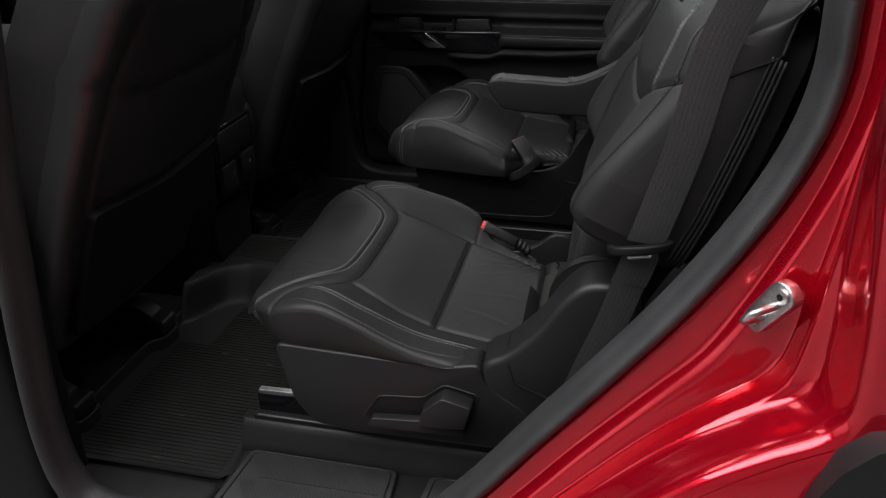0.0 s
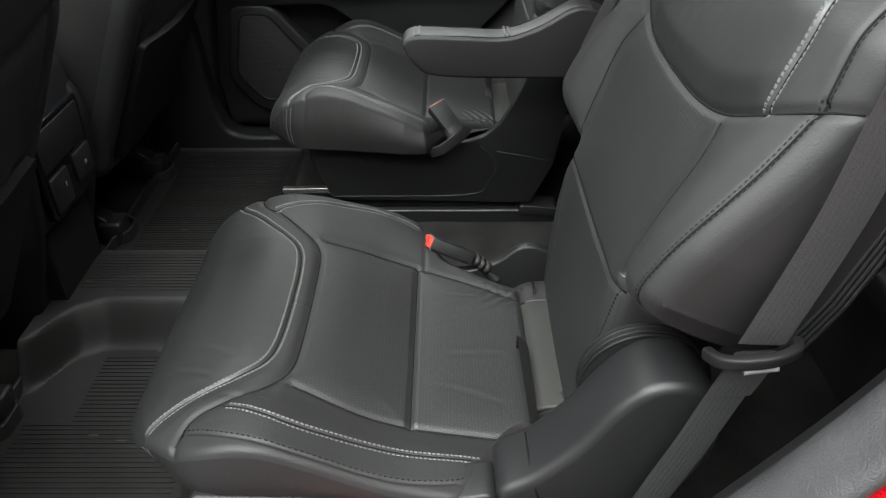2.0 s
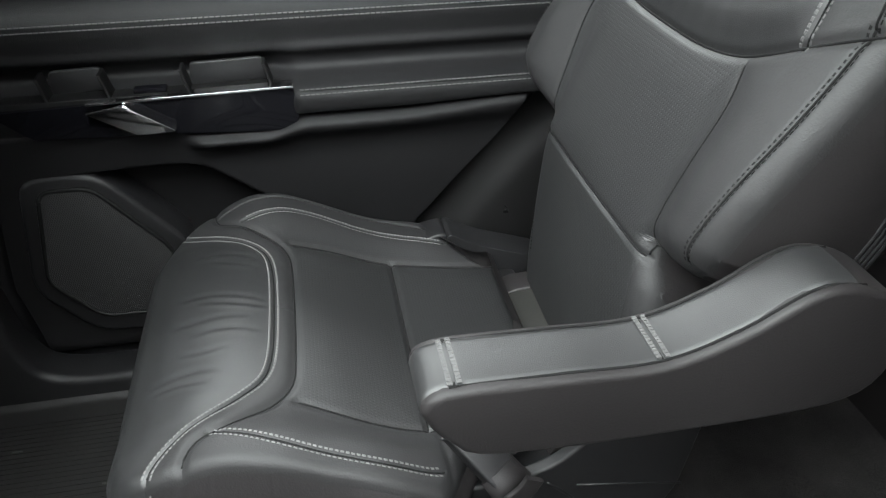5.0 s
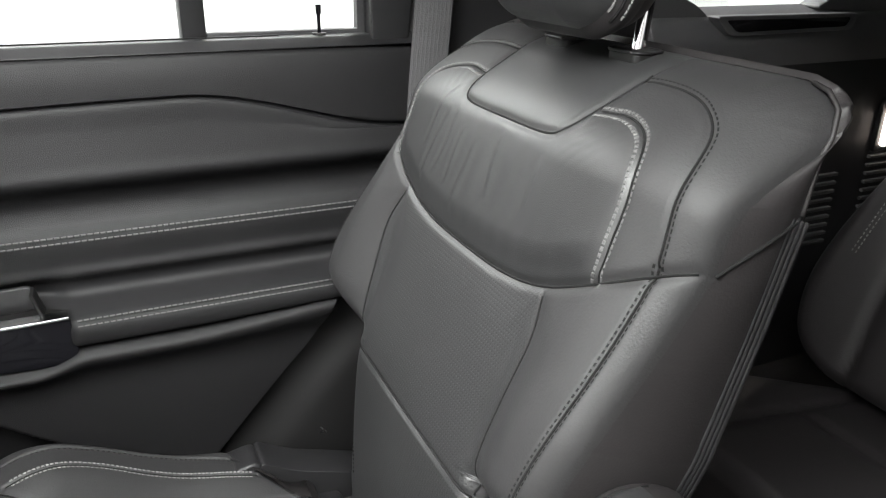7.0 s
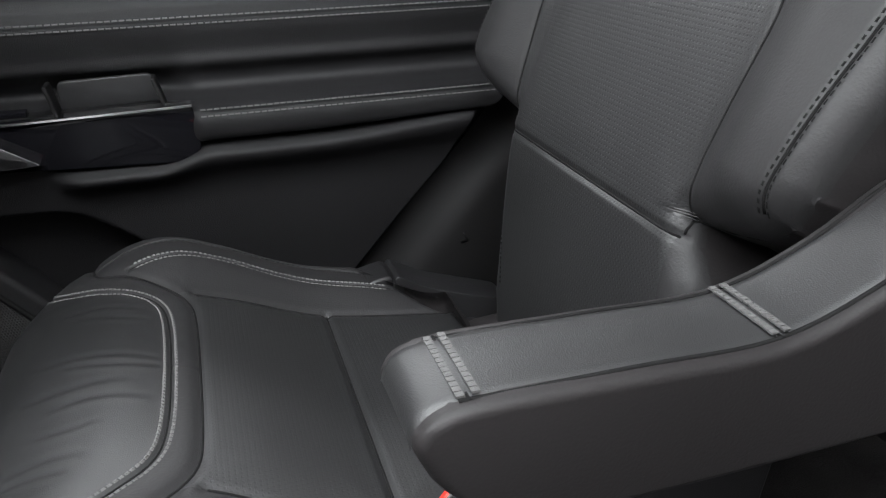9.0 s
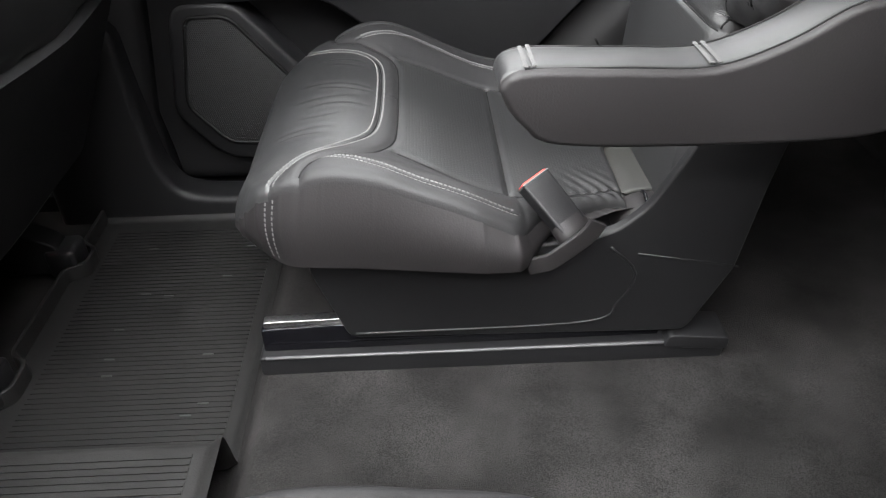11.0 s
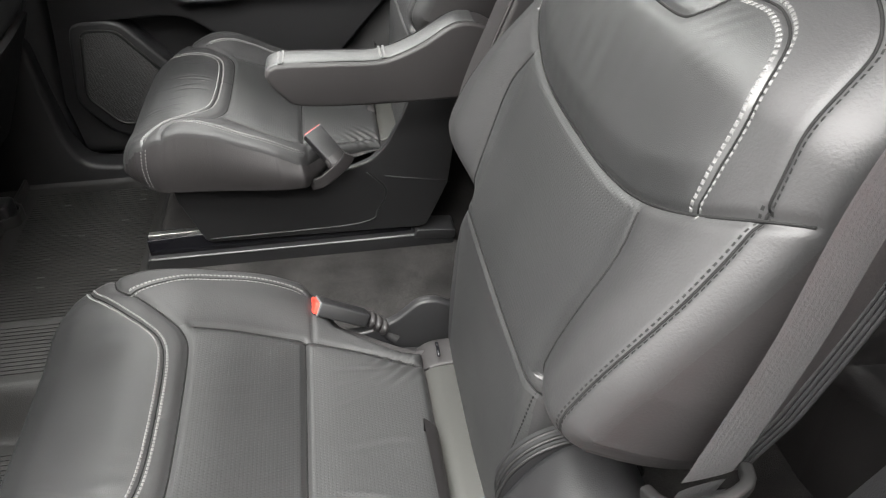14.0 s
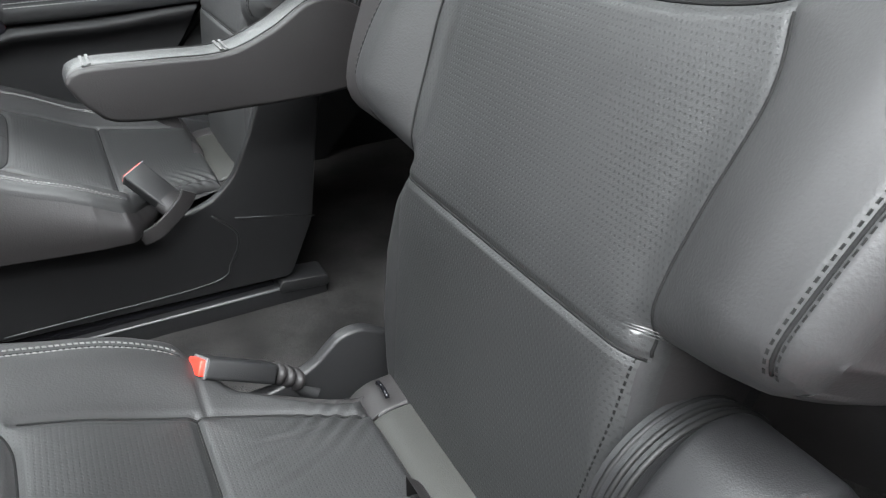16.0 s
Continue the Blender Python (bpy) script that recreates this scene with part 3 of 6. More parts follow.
HEADREST = Pad(0.0, 0.19, lambda a: -headrest_half(a), headrest_half, lambda a, b: 0.043 - 0.6 * b * b - 1.0 * (a - 0.09) ** 2, lambda a, b: 0.031 + 0.0 * a,
               lambda a, b: -0.02 + 0.0 * a, (), 0.002, (70, 70), None, 0.0)
HEAD_REAR = Pad(0.0, 0.19, lambda a: -headrest_half(a), headrest_half, lambda a, b: 0.030 - 0.3 * b * b - 0.8 * (a - 0.09) ** 2, lambda a, b: 0.032 + 0.0 * a, lambda a, b: 0.0 * a, (), 0.0, (40, 40))


def seam_cord(pad, place, line):
    """The thin sewn joint at the bottom of a seam's groove."""
    line = even(np.array(line, float), 60)
    return sweep(place(line[:, 0], line[:, 1], pad.height(line[:, 0], line[:, 1]) - 0.0001), ring(0.0011, 6), up=(0.3, 0.2, 0.93))


def build_seat(side, arm_down, label, offset=0.0, back_shift=0.0, sweep_back=0.0):
    """side: +1 for the seat beside the open door, -1 for the seat across the aisle. b runs towards the aisle."""
    yc, mirror = -SEAT_Y * side, side < 0
    cushion_pad, back_pad = (CUSHION_FAR, BACK_FAR) if arm_down else (CUSHION, BACK)
    seat = thing("second_row_seat", 0.05 + offset, yc, 0.06, label, "car seat", "second-row seats")

    def on_cushion(a, b, h):
        return np.stack([np.asarray(a) + offset, yc + side * np.asarray(b), np.asarray(h) + 0 * np.asarray(a)], -1)

    def on_back(a, b, h):
        h = np.asarray(h) - sweep_back * step(0.08, 0.19, np.asarray(b)) * step(0.33, 0.42, np.asarray(a))
        b = np.asarray(b) + back_shift * step(0.2, 0.4, np.asarray(a))
        x = BACK_FOOT[0] + BACK_SIN * np.asarray(a) - BACK_COS * np.asarray(h) + offset
        z = BACK_FOOT[1] + BACK_COS * np.asarray(a) + BACK_SIN * np.asarray(h)
        return np.stack([x, yc + side * np.asarray(b) + 0 * x, z], -1)

    def on_head(a, b, h):
        x = 0.411 + 0.22 * np.asarray(a) - 0.975 * np.asarray(h) + offset
        z = 0.748 + 0.975 * np.asarray(a) + 0.22 * np.asarray(h)
        return np.stack([x, yc + side * np.asarray(b) + 0 * x, z], -1)

    # cushion
    names = ["thigh_support", "piped_band", "front_insert", "rear_insert", "inner_bolster", "outer_bolster"]
    meshes = cushion_pad.parts(on_cushion, cushion_sort, 6, mirror)
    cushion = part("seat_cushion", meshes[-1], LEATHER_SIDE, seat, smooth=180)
    for n, mesh, mat in zip(names, meshes, (LEATHER, LEATHER_GRAIN, PIERCED, PIERCED, LEATHER_GRAIN, LEATHER_GRAIN)):
        part(n, mesh, mat, cushion, "pierced black leather panel" if mat is PIERCED else "", smooth=180)
    for line, shift in ((SEAM_A, 0.004), (SEAM_A, -0.004), (BOLSTER_IN, 0.0038), (BOLSTER_IN, -0.0038), (BOLSTER_OUT, 0.0038), (BOLSTER_OUT, -0.0038)):
        thin, gap, size = (0.0018, 0.0042, 0.0039) if line is SEAM_A else (0.0020, 0.0042, 0.0038)
        part("stitching", stitch_row(cushion_pad, on_cushion, np.array([q for q in line[1:-1] if cushion_low(q[0]) + 0.007 < q[1] < cushion_high(q[0]) - 0.004]), pitch=gap, length=size, shift=shift, width=thin, broad=0.3), THREAD, cushion, "white contrast stitching", smooth=60)
    part("stitching", stitch_row(cushion_pad, on_cushion, SIDE_OUT, shift=0.003, pitch=0.005, length=0.0038, width=0.0011), THREAD_DARK, cushion, "dark stitching", smooth=60)

    for s in (1, -1):
        edge = cushion_high if s > 0 else cushion_low
        meet = min((q for q in SEAM_A if q[1] * s > 0), key=lambda q: abs(q[1] - float(edge(q[0]))))
        for shift in (0.004, -0.004):
            a = meet[0] + shift
            line = np.array([on_cushion(*cushion_pad.side(a, float(edge(a)), k)) for k in np.linspace(0.0, 0.92, 13)])
            part("stitching", box_stitches(line, 0.0031, 0.0014), THREAD, cushion, "white contrast stitching")

    inside = [np.array([q for q in line if cushion_low(q[0]) + 0.004 < q[1] < cushion_high(q[0]) - 0.004]) for line in (SEAM_A, SEAM_B, insert_edge(1), insert_edge(-1), BOLSTER_IN, BOLSTER_OUT, np.array(even([(0.0855, -0.137), (0.0855, 0.137)], 40)))]
    for line in inside:
        part("seam", seam_cord(cushion_pad, on_cushion, line), THREAD_DARK, cushion, smooth=180)

    # backrest
    names = ["lower_pad", "centre_panel", "side_bolster", "shoulder", "pillow", "headrest_tab", "shoulder", "side_bolster"]
    meshes = back_pad.parts(on_back, back_sort, 8, mirror)
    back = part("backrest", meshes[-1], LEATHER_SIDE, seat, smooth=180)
    for n, mesh, mat in zip(names, meshes, (PIERCED, PIERCED, LEATHER_GRAIN, LEATHER_GRAIN, LEATHER, LEATHER, LEATHER_GRAIN, LEATHER_GRAIN)):
        part(n, mesh, mat, back, "pierced black leather panel" if mat is PIERCED else "", smooth=180)
    for s in (1, -1):
        for shift in (0.0036, -0.0036):
            part("stitching", stitch_row(back_pad, on_back, pillow_edge(s), pitch=0.0044, length=0.0039, shift=shift, width=0.0019, lift=0.0006, broad=0.35), THREAD_GREY, back, "white contrast stitching", smooth=60)
        for f, gap in ((shoulder_edge, 0.0034), (bolster_edge, 0.0024)):
            part("stitching", stitch_row(back_pad, on_back, f(s), shift=-gap * s, pitch=0.0046, length=0.0040, width=0.0012, lift=0.0004), THREAD_DARK, back, "dark stitching", smooth=60)
        part("stitching", stitch_row(back_pad, on_back, bolster_edge(s), shift=0.0022 * s, pitch=0.0046, length=0.0034, width=0.0010, lift=0.0003), THREAD_DARK, back, "dark stitching", smooth=60)
        if s < 0:
            low = np.array(smooth_line([(0.045, 0.112 * s), (0.10, 0.121 * s), (0.15, 0.129 * s), (0.190, 0.132 * s)], 30))
            part("stitching", stitch_row(back_pad, on_back, low, shift=0.0, pitch=0.0045, length=0.0034, width=0.0011), THREAD_DARK, back, "dark stitching", smooth=60)
        side_line = [back_pad.side(0.4315 + 0.050 * w, float(back_half(0.4315 + 0.050 * w)) * s, 0.96 * w) for w in np.linspace(0, 1, 14)]
        part("side_seam", sweep([on_back(a, b + 0.0004 * s, h) for a, b, h in side_line], ring(0.0015, 6), up=(0, 1, 0)), THREAD_DARK, back, smooth=180)
    lines = [YOKE[np.abs(YOKE[:, 1]) < 0.2375], TAB[TAB[:, 0] < 0.545], np.array(even([(0.192, -0.135), (0.192, 0.135)], 40))] + [f(s) for s in (1, -1) for f in (pillow_edge, shoulder_edge, bolster_edge, panel_edge)]
    for line in lines:
        part("seam", seam_cord(back_pad, on_back, line), THREAD_DARK, back, smooth=180)
    # hard shell behind, with a woven edge strip
    shell = [(w, v) for w, v in [(0.0, -0.13), (0.2, -0.13), (0.24, -0.212), (0.4, -0.224), (0.49, -0.221), (0.52, -0.20), (0.530, -0.17), (0.530, 0.17), (0.52, 0.20), (0.49, 0.221), (0.4, 0.224), (0.24, 0.212), (0.2, 0.13), (0.0, 0.13)]]
    bm = prism(rounded(shell, 0.02), 0, 1, 0, axis="z")
    for v in bm.verts:
        v.co = Vector(on_back(v.co.x, v.co.y, float(back_wall(v.co.x)) - 0.003 - 0.026 * v.co.z))
    bmesh.ops.recalc_face_normals(bm, faces=bm.faces)
    part("back_shell", bm, PLASTIC, back, "charcoal plastic back shell", smooth=35)
    for s in (1, -1):
        for k in range(4):
            w = np.linspace(0.236, 0.481, 30)
            path = on_back(w, (back_half(w) + 0.0012) * s, back_wall(w) + 0.009 - 0.0046 * k)
            part("edge_piping", sweep(path, ring(0.0023, 8), up=(0, 1, 0)), PLASTIC_SOFT, back, "woven dark edge strip", smooth=180)
        w = np.linspace(0.484, 0.5665, 24)
        part("rear_piping", sweep(on_back(w, (back_half(w) + 0.001) * s, back_wall(w) + 0.001), ring(0.0018, 8), up=(0, 1, 0)), LEATHER_SIDE, back, "piped rear edge", smooth=180)

    # dark plastic top panel behind the leather lip
    for s in () if arm_down else (1, -1):
        lip = np.array(smooth_line([(0.556, 0.074), (0.549, 0.082), (0.545, 0.105), (0.543, 0.13), (0.545, 0.15), (0.553, 0.165), (0.563, 0.175)], 30))
        panel_rows = []
        for k in np.linspace(0, 1, 8):
            a = lip[:, 0] * (1 - k) + 0.5672 * k
            panel_rows.append(on_back(a, lip[:, 1] * s, back_pad.height(a, lip[:, 1] * s) + 0.0014))
        panel_rows.append(on_back(0.0 * lip[:, 0] + 0.5695, lip[:, 1] * s, 0.0 * lip[:, 0] - 0.108))
        panel_rows.append(on_back(0.0 * lip[:, 0] + 0.560, lip[:, 1] * s, 0.0 * lip[:, 0] - 0.122))
        bm = grid_bm(np.array(panel_rows), flip=(s * side) < 0)
        top = part("top_panel", bm, PIANO_MATT, back, "dark plastic panel on top of the backrest", smooth=60)
        part("leather_lip", sweep(on_back(lip[:, 0], lip[:, 1] * s, back_pad.height(lip[:, 0], lip[:, 1] * s) + 0.0010), ring(0.0026, 8), up=(0.3, 0.2, 0.93)), LEATHER, back, smooth=180)
        for a in (0.556, 0.561):
            w = np.linspace(0.095, 0.152, 12)
            part("panel_ridge", sweep(on_back(a + 0 * w, w * s, back_pad.height(a + 0 * w, w * s) + 0.0014), ring(0.0010, 6), up=(0.3, 0.2, 0.93)), PLASTIC, top, smooth=180)

    # headrest on two chrome posts
    front_face, rim = HEADREST.parts(on_head, lambda a, b: np.zeros(a.shape, int), 1, mirror)
    rear_face, spare = HEAD_REAR.parts(lambda a, b, h: on_head(a, b, -0.02 - np.asarray(h)), lambda a, b: np.zeros(a.shape, int), 1, not mirror)
    spare.free()
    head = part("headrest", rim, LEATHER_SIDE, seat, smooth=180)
    part("face", front_face, LEATHER, head, smooth=180)
    part("rear_cover", rear_face, LEATHER_SIDE, head, smooth=180)
    for s in (1, -1):
        for k in (0.06, 0.46):
            line = even([on_head(*(np.array(HEADREST.side(a, float(headrest_half(a)) * s, k)) + (0, 0.0004 * s, 0))) for a in np.linspace(0.016, 0.172, 30)], 36)
            part("stitching", box_stitches(line, 0.0039, 0.0017), THREAD_GREY, head, "white contrast stitching")
        line = [on_head(*(np.array(HEADREST.side(a, float(headrest_half(a)) * s, 0.26)) + (0, 0.0002 * s, 0))) for a in np.linspace(0.012, 0.176, 30)]
        part("seam", sweep(line, ring(0.0013, 6), up=(1, 0, 0)), THREAD_DARK, head, smooth=180)
        foot, top = (0.459 + offset, yc + side * 0.050 * s, 0.700), (0.469 + offset, yc + side * 0.050 * s, 0.79)
        part("headrest_post", rod(foot, top, 0.006, 16), CHROME, head, "chrome post", smooth=60)
        gx, gy = 0.458 + offset, yc + side * 0.050 * s
        plate = rounded([(gx - 0.013, gy - 0.020), (gx + 0.016, gy - 0.020), (gx + 0.016, gy + 0.020), (gx - 0.013, gy + 0.020)], 0.008)
        guide = part("post_guide", prism(plate, 0.700, 0.7325, 0.004, axis="z"), PIANO_MATT, head, "black plastic post guide", smooth=40)
        part("guide_rim", sweep([(x, y, 0.7315) for x, y in plate + plate[:2]], ring(0.0014, 6), up=(0, 0, 1)), PLASTIC, guide, smooth=180)

    # plastic side covers, lever and slide rail
    def Y(b):
        return yc + side * b

    def slab(profile, b0, b1, bevel, r=0.012):
        return prism(rounded([(x + offset, z) for x, z in profile], r), min(Y(b0), Y(b1)), max(Y(b0), Y(b1)), bevel, 3)
    base = part("seat_base", slab([(-0.10, 0.13), (0.26, 0.12), (0.26, 0.180), (-0.10, 0.205)], -0.19, 0.17, 0.01), PLASTIC, seat, "dark seat frame", smooth=40)
    outer = part("outer_cover", slab([(-0.118, 0.242), (-0.097, 0.150), (-0.070, 0.114), (-0.01, 0.108), (0.19, 0.114), (0.225, 0.14), (0.232, 0.178), (0.196, 0.200), (0.174, 0.217), (0.166, 0.246), (0.13, 0.238), (0.04, 0.237)], -0.2290, -0.185, 0.006), PLASTIC, seat, "charcoal plastic side cover", smooth=40)
    if side > 0:
        hinge = part("recliner_cover", slab([(0.166, 0.22), (0.168, 0.246), (0.198, 0.262), (0.236, 0.303), (0.262, 0.349), (0.292, 0.378), (0.330, 0.378), (0.360, 0.345), (0.355, 0.28), (0.305, 0.192), (0.30, 0.116), (0.18, 0.113)], -0.2275, -0.158, 0.010, 0.02), PLASTIC, seat, "rounded charcoal plastic hinge cover", smooth=40)
        joint = [(0.1985, -0.170, 0.2632), (0.1985, -0.200, 0.2640), (0.1995, -0.2175, 0.2628), (0.2015, -0.2255, 0.2575), (0.2035, -0.2282, 0.248), (0.212, -0.2282, 0.223), (0.255, -0.2282, 0.207), (0.30, -0.2282, 0.194)]
        part("cover_joint", sweep([(x + offset, Y(b), z) for x, b, z in joint], ring(0.0013, 6), up=(0.3, 0.2, 0.93)), PIANO_MATT, hinge, smooth=180)
    else:
        part("middle_cover", slab([(0.164, 0.22), (0.166, 0.248), (0.185, 0.236), (0.212, 0.222), (0.30, 0.192), (0.30, 0.116), (0.18, 0.113)], -0.2280, -0.18, 0.004), PLASTIC, seat, smooth=40)
    if side > 0:
        for k in range(3):
            w = np.linspace(-0.9, 3.0, 30)
            r = 0.0605 - 0.001 * k
            ring_path = [(0.306 - r * math.cos(t) + offset, Y(-0.160 + 0.0075 * k), 0.316 + r * math.sin(t)) for t in w]
            part("hinge_ring", sweep(ring_path, ring(0.0020, 10, 1.0), up=(0, 1, 0)), PIANO_MATT, seat, "ribbed black hinge gaiter", smooth=180)
        part("hinge_core", rod((0.306 + offset, Y(-0.140), 0.316), (0.306 + offset, Y(-0.162), 0.316), 0.0595, 40), PLASTIC, seat, smooth=40)
    part("cover_clip", sweep([(x + offset, Y(b), z) for x, b, z in ((0.232, -0.150, 0.298), (0.238, -0.153, 0.288), (0.236, -0.166, 0.280))], ring(0.0014, 6), up=(0, 1, 0)), PIANO_MATT, seat, smooth=180)
    rim = rounded([(0.006, 0.140), (0.029, 0.178), (0.092, 0.184), (0.120, 0.209), (0.166, 0.198), (0.151, 0.133), (0.016, 0.130)], 0.008)
    part("recess_rim", sweep([(x + offset, Y(-0.2295), z) for x, z in rim + rim[:2]], ring(0.0016, 6), up=(0, 1, 0)), PLASTIC, outer, smooth=180)
    # No hollow is cut: a thin black slab carries the recess's shade.
    part("lever_recess", slab([(0.006, 0.140), (0.029, 0.178), (0.092, 0.184), (0.120, 0.209), (0.166, 0.198), (0.151, 0.133), (0.016, 0.130)], -0.2300, -0.2280, 0.0008, 0.008), PIANO_MATT, outer, "flat black slab for the shaded lever recess", smooth=40)
    handle = part("lever", slab([(0.014, 0.136), (0.020, 0.148), (0.090, 0.154), (0.150, 0.160), (0.149, 0.136), (0.022, 0.132)], -0.2430, -0.2290, 0.003, 0.004), PLASTIC, outer, "charcoal plastic recline lever", smooth=40)
    part("lever_grip", slab([(0.090, 0.152), (0.093, 0.178), (0.121, 0.204), (0.161, 0.193), (0.151, 0.158)], -0.2540, -0.2290, 0.006, 0.006), PLASTIC, handle, smooth=40)
    tall = [(0.340, 0.27), (0.362, 0.385), (0.285, 0.385), (0.252, 0.300)] if arm_down else [(0.330, 0.19), (0.29, 0.222), (0.262, 0.238), (0.243, 0.248)]
    inner = part("inner_cover", slab([(-0.128, 0.200), (-0.126, 0.178), (-0.092, 0.088), (0.285, 0.080), (0.325, 0.165)] + tall + [(0.222, 0.246), (0.196, 0.222), (0.16, 0.208)], 0.176, 0.190, 0.005), PLASTIC, seat, "charcoal plastic side cover", smooth=40)
    part("inner_cover_lip", sweep([(x + offset, Y(0.1902), z) for x, z in smooth_line([(-0.085, 0.095), (0.165, 0.099), (0.203, 0.125), (0.218, 0.165), (0.188, 0.200)], 34)], ring(0.0017, 6), up=(0, 1, 0)), PLASTIC, inner, smooth=180)
    part("inner_cover_joint", sweep([(x + offset, Y(0.1903), z) for x, z in [(0.218, 0.190), (0.27, 0.180), (0.328, 0.168)]], ring(0.0012, 6), up=(0, 1, 0)), PLASTIC, inner, smooth=180)
    filler = [(0.196, 0.172), (0.29, 0.177), (0.29, 0.217), (0.228, 0.214), (0.210, 0.203)]
    part("rear_filler", slab(filler, -0.088, 0.100, 0.010), FILLER_CLOTH, seat, "olive-grey leather filler strip", smooth=40)
    for b0, b1 in ((0.102, 0.146), (-0.126, -0.090)):
        part("filler_end", slab([(x + 0.003, z - 0.001) for x, z in filler], b0, b1, 0.008), LEATHER_SIDE, seat, "black leather end of the filler strip", smooth=40)
    loop = [(0.238 + offset, Y(0.122 + 0.011 * math.cos(t)), 0.2175 + 0.004 * math.sin(t)) for t in np.linspace(0, math.pi, 10)]
    part("child_anchor", sweep(loop, ring(0.0020, 8), up=(1, 0, 0)), PIANO, seat, "black steel child-seat anchor", smooth=180)
    for b0, b1 in ((0.150, 0.190), (-0.170, -0.132)):
        cover = part("rail_cover", slab([(-0.198, 0.036), (0.27, 0.036), (0.335, 0.034), (0.335, 0.062), (0.272, 0.066), (-0.198, 0.063)], b0, b1, 0.006, 0.006), PLASTIC, seat, "charcoal plastic rail cover", smooth=40)
        part("rail_channel", slab([(-0.193, 0.062), (0.26, 0.064), (0.26, 0.096), (-0.110, 0.098), (-0.193, 0.094)], b0 + 0.012, b1 - 0.012, 0.002, 0.003), PIANO, cover, "black steel rail", smooth=40)
        part("rail_top", slab([(-0.190, 0.094), (-0.10, 0.098), (-0.10, 0.104), (-0.190, 0.102)], b0 + 0.012, b1 - 0.016, 0.001, 0.002), STEEL, cover, "bright steel rail top", smooth=40)
        part("rail_end_cap", slab([(0.262, 0.058), (0.338, 0.052), (0.338, 0.070), (0.268, 0.076)], b0 - 0.003, b1 + 0.004, 0.006, 0.006), PLASTIC, cover, smooth=40)
        part("cover_edge", sweep([(x + offset, Y(b0 if b0 < 0 else b1), 0.063) for x in np.linspace(-0.19, 0.265, 12)], ring(0.002, 6), up=(0, 1, 0)), TRIM_GREY, cover, smooth=180)

    # armrest
    arm_profile = smooth_line([(0.055, 0.425), (0.062, 0.435), (0.085, 0.439), (0.15, 0.437), (0.218, 0.436), (0.27, 0.454), (0.318, 0.481), (0.355, 0.478), (0.388, 0.455), (0.394, 0.415), (0.36, 0.377), (0.226, 0.371), (0.105, 0.376), (0.075, 0.393), (0.056, 0.418)], 70)[:-1]

    def arm_place(x, z):
        if arm_down:
            return x, z
        dx, dz = x - 0.345, z - 0.43
        dx *= 0.93
        return 0.344 - dx * 0.385 + dz * 0.923, 0.438 - dx * 0.923 - dz * 0.385
    pts = [arm_place(x, z) for x, z in arm_profile]
    pts = [(x + offset, z) for x, z in pts]
    b0, b1 = 0.241, 0.300
    bm = prism(pts, min(Y(b0), Y(b1)), max(Y(b0), Y(b1)), 0.012, 5)
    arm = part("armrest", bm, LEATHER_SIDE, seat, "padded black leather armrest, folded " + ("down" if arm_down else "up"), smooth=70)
    top_line = [(x + offset, z) for x, z in [arm_place(*q) for q in smooth_line([(0.075, 0.4385), (0.15, 0.437), (0.218, 0.436), (0.27, 0.454), (0.318, 0.481), (0.352, 0.479)], 40)]]
    cover_rows = []
    for q in smooth_line([(0.0555, 0.4235), (0.058, 0.431), (0.064, 0.4362), (0.085, 0.4393), (0.15, 0.4373), (0.218, 0.4363), (0.27, 0.4543), (0.318, 0.4813), (0.345, 0.4822)], 60):
        x, z = arm_place(*q)
        up_x, up_z = np.array(arm_place(q[0], q[1] + 1)) - (x, z)
        cover_rows.append([(x + offset + up_x * e, Y(b), z + up_z * e) for b, e in ((b0 + 0.0062, -0.003), (b0 + 0.0075, -0.0004), (b0 + 0.012, 0.0007), (b0 + 0.024, 0.0013), (b1 - 0.024, 0.0013), (b1 - 0.012, 0.0007), (b1 - 0.0075, -0.0004), (b1 - 0.0062, -0.003))])
    bm = grid_bm(np.array(cover_rows), flip=side > 0)
    bmesh.ops.recalc_face_normals(bm, faces=bm.faces)
    part("top_cover", bm, LEATHER, arm, "smooth black leather top of the armrest", smooth=60)
    for b in (b0 + 0.007, b1 - 0.007):
        part("piping", sweep([(x, Y(b), z - 0.0002) for x, z in top_line], ring(0.0013, 6), up=(0, 1, 0)), THREAD_DARK, arm, smooth=180)
    if not arm_down:
        under = [(x + offset, z) for x, z in [arm_place(*q) for q in smooth_line([(0.0545, 0.425), (0.058, 0.410), (0.075, 0.3915), (0.105, 0.3748), (0.16, 0.372), (0.226, 0.3698), (0.30, 0.371)], 40)]]
        part("piping", sweep([(x, Y(b0 + 0.0045), z) for x, z in under], ring(0.0017, 6), up=(0, 1, 0)), LEATHER_SIDE, arm, smooth=180)
        part("piping_joint", sweep([(x, Y(b0 + 0.0080), z) for x, z in under], ring(0.0011, 6), up=(0, 1, 0)), THREAD_DARK, arm, smooth=180)
